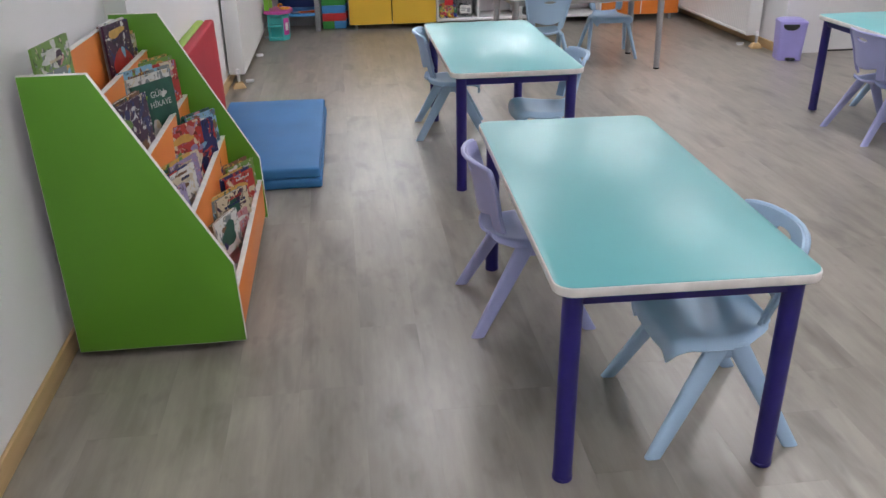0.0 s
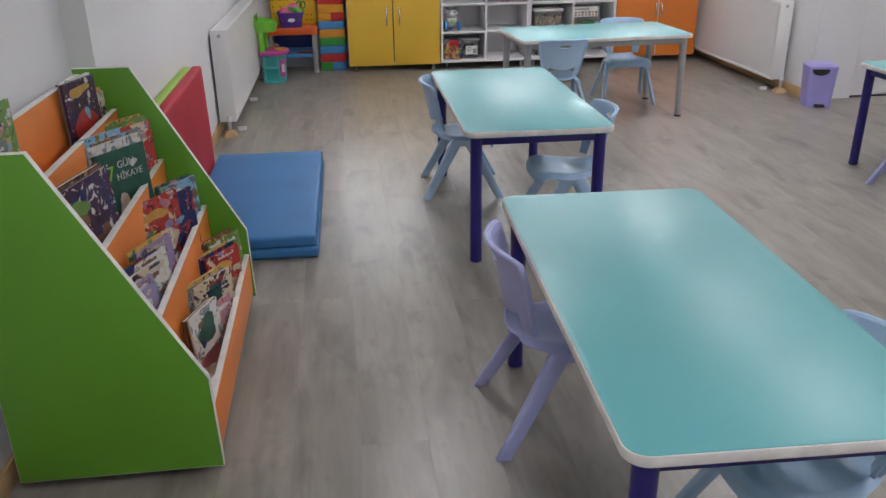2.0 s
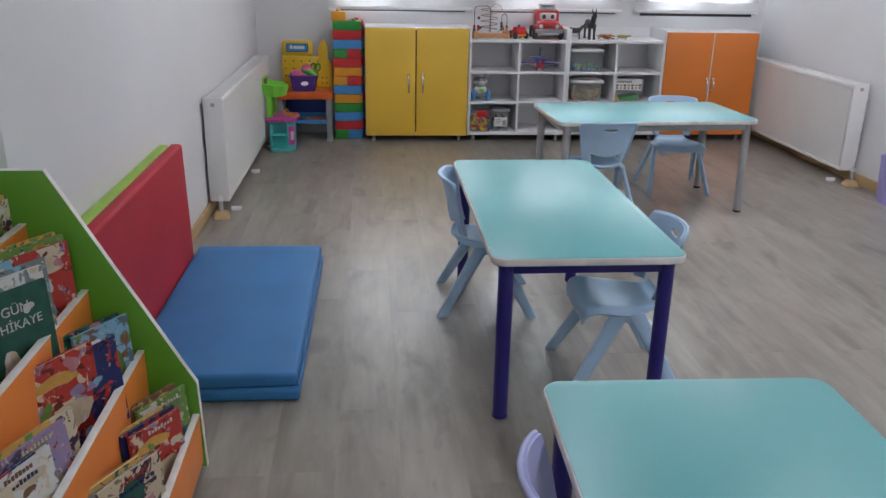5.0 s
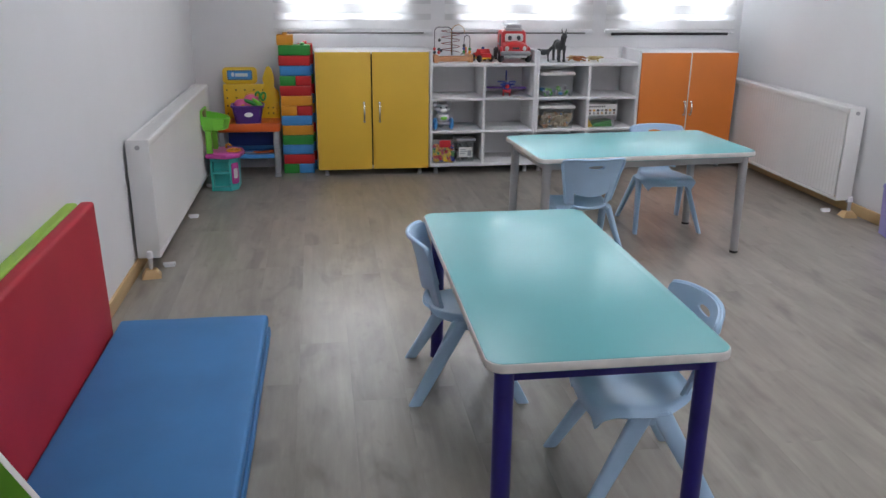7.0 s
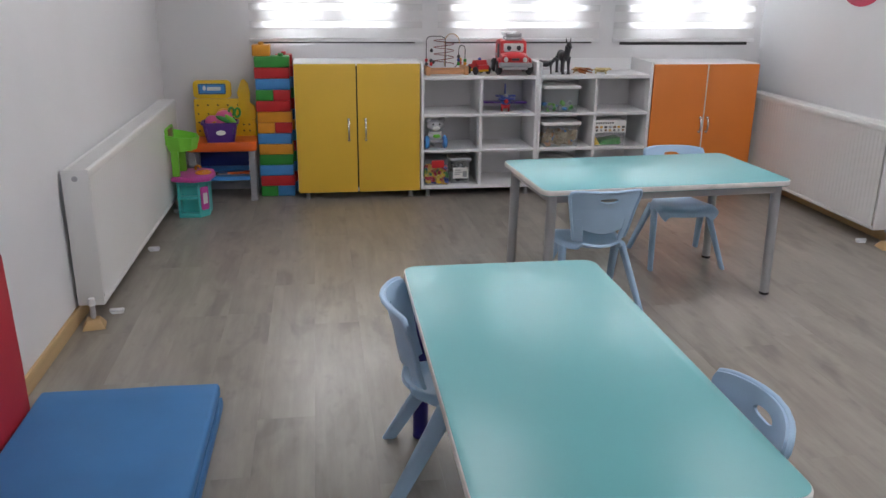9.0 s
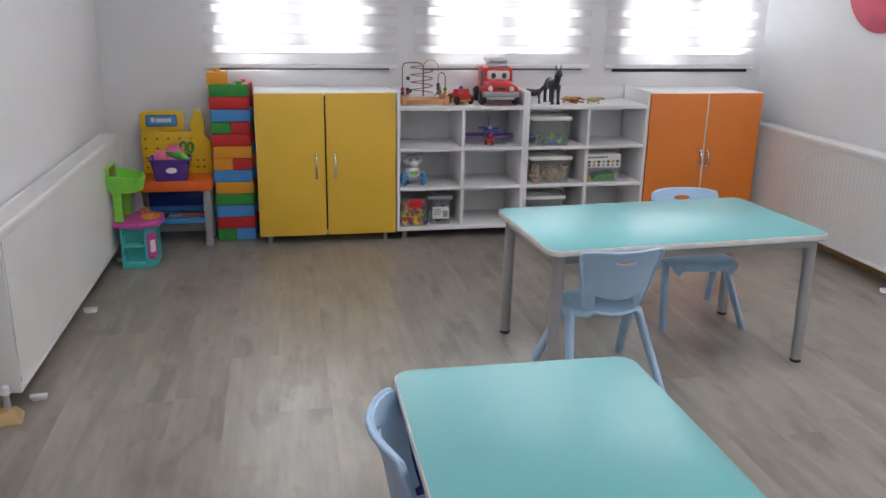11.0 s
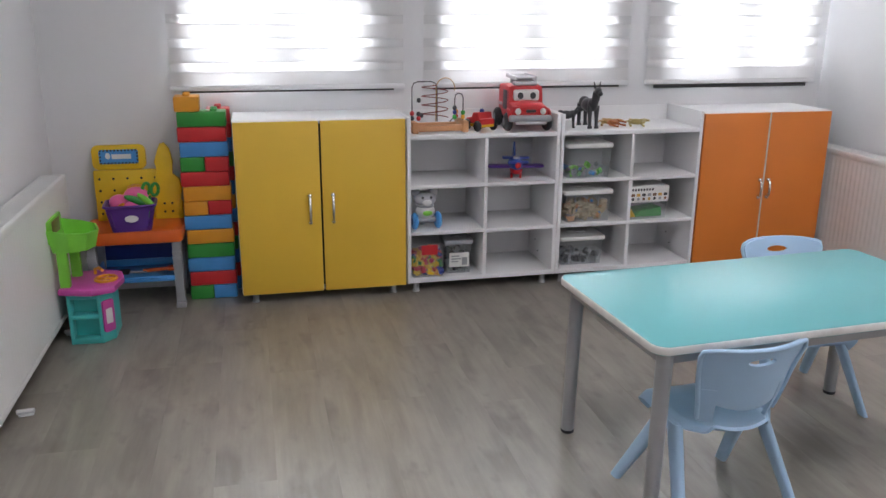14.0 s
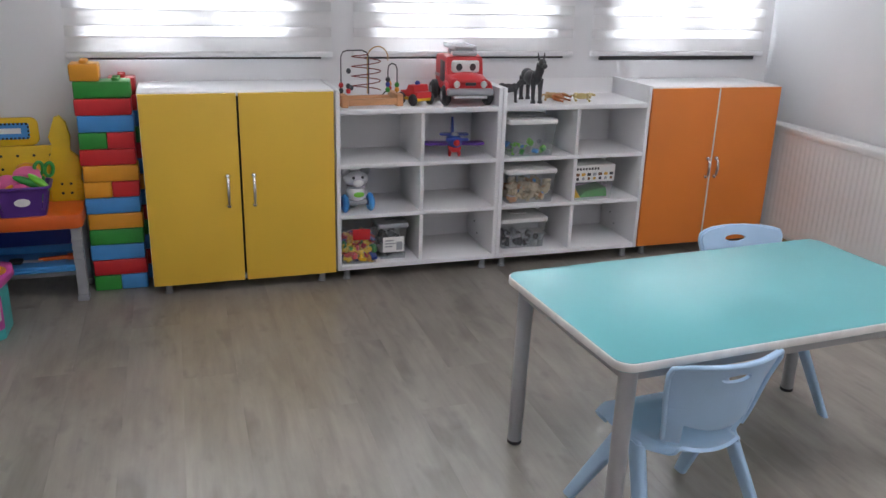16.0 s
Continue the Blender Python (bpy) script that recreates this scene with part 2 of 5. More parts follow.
WOOD = material("beech_wood", lin(205, 150, 105), 0.5, vary=0.2, scale=8, fine=80, bump=0.1, stretch=(1, 4, 4))


def toy(name, r, g, b, rough=0.35):
    return material(name, (r, g, b, 1), rough, vary=0.07, scale=12, bump=0.05, fine=200)


T_RED = toy("red_toy_plastic", 0.60, 0.025, 0.03)
T_BLUE = toy("blue_toy_plastic", 0.07, 0.30, 0.68)
T_GREEN = toy("green_toy_plastic", 0.035, 0.30, 0.045)
T_ORANGE = toy("amber_toy_plastic", 0.78, 0.34, 0.025)
T_YELLOW = toy("yellow_toy_plastic", 0.80, 0.52, 0.02)
T_LIME = toy("lime_toy_plastic", 0.22, 0.66, 0.06)
T_PINK = toy("magenta_toy_plastic", 0.56, 0.075, 0.36)
T_AQUA = toy("aqua_toy_plastic", 0.08, 0.52, 0.50)
T_ORED = toy("orange_toy_plastic", 0.74, 0.13, 0.02)
T_PURPLE = toy("purple_toy_plastic", 0.10, 0.035, 0.26)
T_HOT = toy("pink_toy_plastic", 0.80, 0.14, 0.36)
T_DBLUE = toy("dark_blue_toy_plastic", 0.03, 0.06, 0.30)
T_GREY = toy("grey_toy_plastic", 0.33, 0.34, 0.36)
T_SILVER = material("silver_toy_plastic", (0.5, 0.5, 0.52, 1), 0.35, metal=0.4)
T_WHITE = toy("white_toy_plastic", 0.78, 0.78, 0.76)
T_BLACK = toy("black_toy_rubber", 0.022, 0.022, 0.026, 0.5)
T_COAL = toy("charcoal_toy_vinyl", 0.045, 0.047, 0.052, 0.4)
T_TAN = toy("tan_toy_vinyl", 0.48, 0.30, 0.12, 0.5)
PAPER = material("book_paper", (0.74, 0.72, 0.66, 1), 0.8, vary=0.12, scale=40, bump=0.1, stretch=(1, 1, 8))


# ---- building helpers ----
def mesh_of(bm, mats, angle=35):
    me = bpy.data.meshes.new("mesh")
    bm.normal_update()
    bm.to_mesh(me)
    bm.free()
    for m in mats if isinstance(mats, (list, tuple)) else [mats]:
        me.materials.append(m)
    for p in me.polygons:
        p.use_smooth = True
    me.set_sharp_from_angle(angle=radians(angle))
    return me


def thing(name, label, category, m=None, group="", kind=""):
    ob = new(name)
    ob.empty_display_size = 0.05
    if m is not None:
        ob.matrix_basis = m
    return tagged(ob, label, category, group, kind)


def part(name, bm, mats, parent, label="", angle=35):
    ob = new(name, mesh_of(bm, mats, angle))
    ob.parent = parent
    return tagged(ob, label)


def solo(name, bm, mats, label="", category="", group="", kind="", m=None, angle=35):
    ob = new(name, mesh_of(bm, mats, angle))
    if m is not None:
        ob.matrix_basis = m
    return tagged(ob, label, category, group, kind)


def box(lo, hi, bev=0.002, seg=2, bm=None, turn=None, slot=0):
    bm = bm or bmesh.new()
    vs = bmesh.ops.create_cube(bm, size=1.0)["verts"]
    lo, hi = Vector(lo), Vector(hi)
    for v in vs:
        v.co = Vector((lo[k] + (v.co[k] + 0.5) * (hi[k] - lo[k]) for k in range(3)))
    faces = list({f for v in vs for f in v.link_faces})
    for f in faces:
        f.material_index = slot
    if bev:
        edges = list({e for v in vs for e in v.link_edges})
        out = bmesh.ops.bevel(bm, geom=edges, offset=min(bev, 0.49 * min(hi - lo)), segments=seg, profile=0.5, affect="EDGES", material=-1)
        vs = list({v for f in out["faces"] for v in f.verts} | {v for v in vs if v.is_valid})
    if turn is not None:
        bmesh.ops.transform(bm, matrix=turn, verts=vs)
    return bm


def prism(points, z0, z1, bm=None, bev=0.0, m=None):
    """A flat outline pushed up from z0 to z1."""
    bm = bm or bmesh.new()
    low = [bm.verts.new((x, y, z0)) for x, y in points]
    top = [bm.verts.new((x, y, z1)) for x, y in points]
    n = len(points)
    a, b = bm.faces.new(low[::-1]), bm.faces.new(top)
    sides = [bm.faces.new((low[i], low[(i + 1) % n], top[(i + 1) % n], top[i])) for i in range(n)]
    vs = low + top
    bmesh.ops.recalc_face_normals(bm, faces=[a, b, *sides])
    if bev:
        edges = list(set(a.edges) | set(b.edges))
        out = bmesh.ops.bevel(bm, geom=edges, offset=bev, segments=2, profile=0.5, affect="EDGES", material=-1)
        vs = list({v for f in out["faces"] for v in f.verts} | {v for v in vs if v.is_valid})
    if m is not None:
        bmesh.ops.transform(bm, matrix=m, verts=vs)
    return bm


def rod(a, b, r0, r1=None, n=16, bm=None, squash=1.0, cap=0.0):
    """A straight round bar from a to b, its radius going from r0 to r1."""
    bm = bm or bmesh.new()
    r1 = r0 if r1 is None else r1
    a, b = Vector(a), Vector(b)
    q = (b - a).to_track_quat("Z", "Y").to_matrix()
    rings = []
    long = (b - a).length
    stops = [(0, r0), (1, r1)] if not cap else [(0, r0 - cap), (cap / long, r0), (1 - cap / long, r1), (1, r1 - cap)]
    for s, r in stops:
        rings.append([bm.verts.new(a.lerp(b, s) + q @ Vector((r * math.cos(k / n * math.tau), squash * r * math.sin(k / n * math.tau), 0))) for k in range(n)])
    for i in range(len(rings) - 1):
        for k in range(n):
            bm.faces.new((rings[i][k], rings[i][(k + 1) % n], rings[i + 1][(k + 1) % n], rings[i + 1][k]))
    bm.faces.new(rings[0][::-1]), bm.faces.new(rings[-1])
    return bm


def tube(points, r, n=8, bm=None, closed=False):
    """A bent round wire through the points."""
    bm = bm or bmesh.new()
    pts = [Vector(p) for p in points]
    rings, side = [], None
    for i, p in enumerate(pts):
        d = (pts[(i + 1) % len(pts)] if closed or i + 1 < len(pts) else p) - (pts[i - 1] if closed or i else p)
        d.normalize()
        if side is None:
            side = d.orthogonal().normalized()
        side = (side - d * side.dot(d)).normalized()
        up = d.cross(side)
        rings.append([bm.verts.new(p + r * (math.cos(k / n * math.tau) * side + math.sin(k / n * math.tau) * up)) for k in range(n)])
    last = len(rings) if closed else len(rings) - 1
    for i in range(last):
        for k in range(n):
            bm.faces.new((rings[i][k], rings[i][(k + 1) % n], rings[(i + 1) % len(rings)][(k + 1) % n], rings[(i + 1) % len(rings)][k]))
    if not closed:
        bm.faces.new(rings[0][::-1]), bm.faces.new(rings[-1])
    return bm


def ball(c, r, bm=None, seg=16, squash=(1, 1, 1)):
    bm = bm or bmesh.new()
    bmesh.ops.create_uvsphere(bm, u_segments=seg, v_segments=max(6, seg // 2), radius=1.0, matrix=Matrix.Translation(c) @ Matrix.Diagonal((*[r * s for s in squash], 1)))
    return bm


def outline(w, d, r, n=6):
    """A rectangle w by d about the origin with rounded corners."""
    pts = []
    for cx, cy, a0 in ((w / 2 - r, d / 2 - r, 0), (r - w / 2, d / 2 - r, 90), (r - w / 2, r - d / 2, 180), (w / 2 - r, r - d / 2, 270)):
        for k in range(n + 1):
            a = radians(a0 + 90 * k / n)
            pts.append((cx + r * math.cos(a), cy + r * math.sin(a)))
    return pts


def lettering(text, size, mat, parent, m, thick=0.0004):
    """Raised letters of the built-in font as a mesh part."""
    cu = bpy.data.curves.new("letters", "FONT")
    cu.body, cu.size, cu.extrude, cu.align_x, cu.align_y = text, size, thick, "CENTER", "CENTER"
    tmp = new("letters", cu)
    me = bpy.data.meshes.new_from_object(tmp.evaluated_get(bpy.context.evaluated_depsgraph_get()))
    bpy.data.objects.remove(tmp)
    me.materials.clear()
    me.materials.append(mat)
    ob = new("lettering", me)
    ob.parent = parent
    ob.matrix_basis = m
    return ob


# ---- the room ----
Y0, YB, CEILING = -1.6, 8.37, 2.7
LW0, LW1, LNEAR, JOG = 0.100, 0.150, 0.018, 3.80     # left wall: at the step, at the far corner, the recessed stretch
RW, STEP, RFAR = 4.24, 6.38, 5.60                    # right wall beside the radiator, where it widens, the far right


def left_wall(y):
    return LW0 + (LW1 - LW0) * (y - JOG) / (YB - JOG)


floor_ob = solo("floor", box((-0.1, Y0 - 0.1, -0.06), (RFAR + 0.1, YB + 0.1, -0.0075), 0), SUBFLOOR, "grey oak laminate floor laid in long planks", "floor", kind="structure")
solo("ceiling", box((-0.1, Y0 - 0.1, CEILING), (RFAR + 0.1, YB + 0.3, CEILING + 0.1), 0), CEIL, "plain white painted ceiling", "ceiling", kind="structure")
solo("wall_west_near", prism([(LNEAR - 0.2, Y0 - 0.1), (LNEAR, Y0 - 0.1), (LNEAR, JOG), (LNEAR - 0.2, JOG)], -0.05, CEILING), WALL, "white painted wall behind the bookshelf", "wall", kind="structure")
solo("wall_west_far", prism([(LNEAR - 0.2, JOG), (LW0, JOG), (LW1, YB + 0.05), (LNEAR - 0.2, YB + 0.05)], -0.05, CEILING, bev=0.0), WALL, "white painted wall standing proud behind the radiator", "wall", kind="structure")
solo("wall_east_far", prism([(RW, STEP), (RW, YB + 0.05), (RW + 0.3, YB + 0.05), (RW + 0.3, STEP)], -0.05, CEILING), WALL, "white painted wall with a radiator", "wall", kind="structure")
bm = prism([(RW + 0.3, STEP), (RW + 0.3, STEP + 0.25), (RFAR + 0.1, STEP + 0.25), (RFAR + 0.1, STEP + 0.04), (RW + 0.32, STEP + 0.04), (RW + 0.32, STEP)], -0.05, CEILING)
solo("wall_east_step", bm, WALL, "white painted return wall behind the waste bin", "wall", kind="structure")
solo("wall_east_near", box((RFAR, Y0 - 0.1, -0.05), (RFAR + 0.2, STEP + 0.04, CEILING), 0), WALL, "plain white painted side wall", "wall", kind="structure")
solo("wall_south", box((LNEAR, Y0 - 0.2, -0.05), (RFAR, Y0, CEILING), 0), WALL, "plain white painted end wall", "wall", kind="structure")

WINDOWS = [(0.79, 1.70), (2.035, 2.975), (3.26, 4.17)]
SILL, HEAD, WT = 0.966, 2.25, 0.24
bm = box((LW1 - 0.1, YB, -0.05), (RW + 0.1, YB + WT, SILL), 0)
box((LW1 - 0.1, YB, HEAD), (RW + 0.1, YB + WT, CEILING), 0, bm=bm)
for a, b in zip([LW1 - 0.1] + [w[1] for w in WINDOWS], [w[0] for w in WINDOWS] + [RW + 0.1]):
    box((a, YB, SILL), (b, YB + WT, HEAD), 0, bm=bm)
solo("wall_north", bm, WALL, "white painted window wall with three openings", "wall", kind="structure")


def skirting(name, pts):
    """A low oak board along the foot of a wall; pts run with the room on their right."""
    bm = bmesh.new()
    for (x0, y0), (x1, y1) in zip(pts, pts[1:]):
        d = Vector((x1 - x0, y1 - y0))
        q = pose(x0, y0, 0, 0, 0, math.degrees(math.atan2(d.y, d.x)))
        box((0, -0.014, 0), (d.length, 0, 0.068), 0.004, bm=bm, turn=q)
    solo(name, bm, OAKTRIM, "light oak skirting board", "skirting board", kind="structure")


skirting("baseboard_west_near", [(LNEAR, Y0), (LNEAR, JOG)])
skirting("baseboard_west_far", [(LW0, JOG), (LW1, YB)])
skirting("baseboard_east_far", [(RW, YB), (RW, STEP)])
solo("wall_lining", box((RW + 0.325, STEP + 0.018, 0.014), (RFAR, STEP + 0.039, CEILING), 0.003), WHITE, "white laminate wall lining standing just clear of the floor", "wall", kind="structure")
# no skirting on this wall: the black strip paints the lining's shadow line
solo("lining_gap_shade", box((RW + 0.33, STEP + 0.024, 0.0), (RFAR, STEP + 0.038, 0.013), 0), BLACKP, "black strip painting the shadow line under the wall lining", "skirting board", kind="structure")


def window(k, x0, x1):
    w = thing(f"window_{k}", "white plastic window with two sashes, bright daylight outside", "window", pose((x0 + x1) / 2, YB + 0.12, SILL), kind="structure")
    h, a = HEAD - SILL, (x1 - x0) / 2
    bm = box((-a, -0.03, 0), (a, 0.03, 0.05), 0.004)
    box((-a, -0.03, h - 0.05), (a, 0.03, h), 0.004, bm=bm)
    box((-a, -0.03, 0.05), (-a + 0.05, 0.03, h - 0.05), 0.004, bm=bm)
    box((a - 0.05, -0.03, 0.05), (a, 0.03, h - 0.05), 0.004, bm=bm)
    box((-0.03, -0.03, 0.05), (0.03, 0.03, h - 0.05), 0.004, bm=bm)
    part("window_frame", bm, PVC, w)
    # the opening sash on one half
    bm = box((0.0, -0.045, 0.045), (a - 0.045, 0.01, 0.125), 0.004)
    box((0.0, -0.045, h - 0.13), (a - 0.045, 0.01, h - 0.05), 0.004, bm=bm)
    box((0.0, -0.045, 0.125), (0.055, 0.01, h - 0.13), 0.004, bm=bm)
    box((a - 0.085, -0.045, 0.125), (a - 0.045, 0.01, h - 0.13), 0.004, bm=bm)
    sash = part("sash", bm, PVC, w)
    bm = box((0.006, -0.062, 0.43), (0.036, -0.045, 0.53), 0.004)
    box((0.010, -0.085, 0.36), (0.032, -0.062, 0.50), 0.006, bm=bm)
    part("window_handle", bm, BLACKP, sash, "dark window handle")
    for name, lo, hi in (("pane", (-a + 0.05, -0.004, 0.05), (-0.03, 0.004, h - 0.05)), ("pane", (0.055, -0.008, 0.125), (a - 0.085, 0.0, h - 0.13))):
        p = part(name, box(lo, hi, 0), PANE, w)
        p.visible_shadow = False
    part("window_sill", box((-a + 0.002, -0.118, -0.002), (a - 0.002, -0.03, 0.004), 0.002), STONE, w, "pale grey stone sill")
    lamp = new(f"daylight_{k}", bpy.data.lights.new(f"daylight_{k}", "AREA"))
    lamp.data.shape, lamp.data.size, lamp.data.size_y, lamp.data.spread = "RECTANGLE", 2 * a - 0.10, h - 0.12, radians(105)
    lamp.data.energy, lamp.data.color = WINDOW_POWER, (0.95, 0.96, 1.0)
    lamp.matrix_world = look(((x0 + x1) / 2, YB + 0.19, SILL + h / 2 + 0.035), ((x0 + x1) / 2, 0, SILL + h / 2))


for k, (x0, x1) in enumerate(WINDOWS):
    window(k + 1, x0, x1)


def blind(x0, x1, strip):
    """A day-and-night roller blind: cloth bands over a sheer sheet, hung down to a slim rail."""
    y = YB - 0.030
    b = thing("roller_blind", "white zebra roller blind drawn down over the window", "blind", pose((x0 + x1) / 2, y, 0.972), "roller blinds on the window wall")
    a, top = (x1 - x0) / 2, 1.40
    z, k = 0.022, 0
    while z < top - 0.03:
        tall = 0.064 if k % 2 == 0 else 0.047
        bm = bmesh.new()
        cols, y0 = 24, 0.0 if k % 2 == 0 else 0.004
        rows = [[bm.verts.new((-a + 2 * a * i / cols, y0 + 0.0016 * math.sin(i * 1.7 + z * 40) * (1 if j == 0 else 0.4), z - 0.002 + (tall + 0.004) * j)) for i in range(cols + 1)] for j in (0, 1)]
        for i in range(cols):
            bm.faces.new((rows[0][i], rows[0][i + 1], rows[1][i + 1], rows[1][i]))
        ex = bmesh.ops.extrude_face_region(bm, geom=list(bm.faces))
        bmesh.ops.translate(bm, verts=[v for v in ex["geom"] if isinstance(v, bmesh.types.BMVert)], vec=(0, 0.0012, 0))
        bmesh.ops.recalc_face_normals(bm, faces=list(bm.faces))
        part("cloth_band" if k % 2 == 0 else "sheer_band", bm, CLOTH if k % 2 == 0 else SHEER, b)
        part("hem", box((-a, -0.0026, z + tall - 0.0025), (a, -0.0014, z + tall + 0.0025), 0), HEM, b, "thin folded hem")
        z, k = z + tall, k + 1
    part("bottom_rail", box((-a - 0.004, -0.010, 0.0), (a + 0.004, 0.014, 0.024), 0.006), WHITE, b, "white slatted bottom rail")
    # black strip paints the dark gap below the rail; deeper on the third blind
    part("rail_gap_shade", box((-a + 0.05, -0.006, -strip), (a - 0.05, 0.010, 0.001), 0.002), BLACKP, b, "black strip in place of the shade under the rail")
    part("cassette", box((-a - 0.01, -0.07, top), (a + 0.01, 0.022, top + 0.09), 0.012), WHITE, b, "white head box")
    return b


for x0, x1, strip in ((0.720, 1.832, 0.008), (1.934, 3.042, 0.009), (3.147, 4.172, 0.020)):
    blind(x0, x1, strip)


def ceiling_light(x, y):
    c = thing("ceiling_light", "long white ceiling light panel, lit, out of view, its place assumed", "ceiling light", pose(x, y, CEILING), "ceiling lights")
    bm = box((-0.31, -0.61, -0.014), (0.31, -0.585, 0), 0.003)
    box((-0.31, 0.585, -0.014), (0.31, 0.61, 0), 0.003, bm=bm)
    box((-0.31, -0.585, -0.014), (-0.285, 0.585, 0), 0.003, bm=bm)
    box((0.285, -0.585, -0.014), (0.31, 0.585, 0), 0.003, bm=bm)
    part("frame", bm, PVC, c)
    part("diffuser", box((-0.284, -0.584, -0.010), (0.284, 0.584, -0.004), 0.001), LAMP, c, "glowing diffuser")


# First follows a floor glint; the rest are unseen panels added to balance light.
for x, y in ((1.45, 5.75), (0.95, 0.7), (3.6, 5.75), (3.6, 3.9), (3.6, 2.0), (3.6, 0.0)):
    ceiling_light(x, y)


# ---- radiators ----
def radiator(name, label, m, length, ribs):
    """A steel panel radiator; local x runs along the wall, -y faces the room, back at y = 0."""
    r = thing(name, label, "radiator", m, "panel radiators")
    h, d = 0.566, 0.108
    n = int(length / 0.0333)
    bm = bmesh.new()
    prof = []
    x0, x1 = 0.02, length - 0.02
    for i in range(n):
        a = x0 + (x1 - x0) * i / n
        s = (x1 - x0) / n
        prof += [(a, 0), (a + s * 0.35, 0), (a + s * 0.5, ribs), (a + s * 0.85, ribs)]
    prof.append((x1, 0))
    lo = [bm.verts.new((x, -d + 0.002 + o, 0.022)) for x, o in prof]
    hi = [bm.verts.new((x, -d + 0.002 + o, h - 0.035)) for x, o in prof]
    for i in range(len(prof) - 1):
        bm.faces.new((lo[i], lo[i + 1], hi[i + 1], hi[i]))
    part("front_panel", bm, RADW, r, angle=60)
    bm = box((0.004, -d - 0.001, 0.0), (length - 0.004, -d + 0.012, 0.022), 0.004)
    box((0.004, -d - 0.001, h - 0.036), (length - 0.004, -d + 0.012, h - 0.004), 0.004, bm=bm)
    part("front_rim", bm, RADW, r)
    part("rear_panel", box((0.01, -0.016, 0.01), (length - 0.01, -0.004, h - 0.02), 0.003), RADW, r)
    for a in (0.0, length - 0.012):
        part("side_cover", box((a, -d, 0.0), (a + 0.012, -0.004, h), 0.004), RADW, r)
    bm = box((0.012, -d + 0.002, h - 0.016), (length - 0.012, -d + 0.016, h - 0.002), 0.003)
    box((0.012, -0.02, h - 0.016), (length - 0.012, -0.006, h - 0.002), 0.003, bm=bm)
    k = 0.03
    while k < length - 0.03:
        box((k, -d + 0.016, h - 0.008), (k + 0.009, -0.02, h - 0.003), 0, bm=bm)
        k += 0.0165
    part("top_grille", bm, RADW, r)
    fins = bmesh.new()
    k = 0.04
    while k < length - 0.04:
        box((k, -d + 0.02, 0.02), (k + 0.004, -0.02, h - 0.02), 0, bm=fins)
        k += 0.05
    part("convector_fins", fins, RADW, r)
    for a in (0.0, length):
        s = -1 if a == 0 else 1
        part("vent_plug", rod((a, -d * 0.52, h - 0.035), (a + s * 0.007, -d * 0.52, h - 0.035), 0.011, n=18), GREYMET, r, "round grey vent plug")
    return r


RZ = 0.075
ang = math.degrees(math.atan2(LW1 - LW0, YB - JOG))
RL_LEN, RR_LEN = 1.98, 1.50
# the west radiator's local x runs from the far end towards the near end
rl = radiator("radiator", "long white panel radiator on the wall beside the floor mats", pose(left_wall(6.10) + 0.012, 6.10, RZ + 0.006, 0, 0, 90 - ang), RL_LEN, 0.0006)
rr = radiator("radiator", "white ribbed panel radiator beside the orange cabinet", pose(RW - 0.03, 6.69 + RR_LEN, RZ + 0.012, 0, 0, -90), RR_LEN, 0.0016)


def radiator_valve(name_label, m):
    v = thing("radiator_valve", name_label, "valve", m, "radiator valves")
    part("valve_body", rod((0, 0, 0.0), (0, 0, 0.055), 0.011, n=14), T_SILVER, v)
    bm = rod((0, 0, 0.050), (0, 0, 0.082), 0.016, 0.013, n=16, cap=0.003)
    part("valve_head", bm, PVC, v, "white valve cap")
    part("connector", rod((0, 0, 0.045), (0.0, 0.035, 0.045), 0.009, n=12), T_SILVER, v)
    bm = rod((0, 0, -0.043), (0, 0, -0.006), 0.064, 0.034, n=4)
    bmesh.ops.transform(bm, matrix=pose(0, 0, 0, 0, 0, 45), verts=list(bm.verts))
    bmesh.ops.bevel(bm, geom=list(bm.edges), offset=0.003, segments=2, profile=0.5, affect="EDGES")
    part("pipe_cover", bm, OAKTRIM, v, "wooden pipe collar on the floor")
    part("pipe", rod((0, 0, -0.043), (0, 0, 0.0), 0.008, n=12), T_SILVER, v)
    return v


radiator_valve("silver radiator valve with a white cap and oak pipe collar", pose(0.203, 6.070, 0.043, 0, 0, 10))
radiator_valve("silver radiator valve with a white cap and oak pipe collar", pose(RW - 0.075, 6.64, 0.043, 0, 0, -8))


def floor_bracket(x, y, rz):
    b = thing("pipe_clip", "white plastic pipe clip on the floor under the radiator", "pipe clip", pose(x, y, 0, 0, 0, rz), "pipe clips")
    part("base_plate", prism(outline(0.05, 0.03, 0.008), 0, 0.006, bev=0.001), PVC, b)
    part("post", rod((-0.030, 0.0, 0.014), (0.028, -0.004, 0.014), 0.009, n=14, cap=0.002), PVC, b)


for x, y in ((0.262, 6.21), (0.262, 7.06), (0.275, 7.8)):
    floor_bracket(x, y, 8)
floor_bracket(RW - 0.145, 6.76, 180)


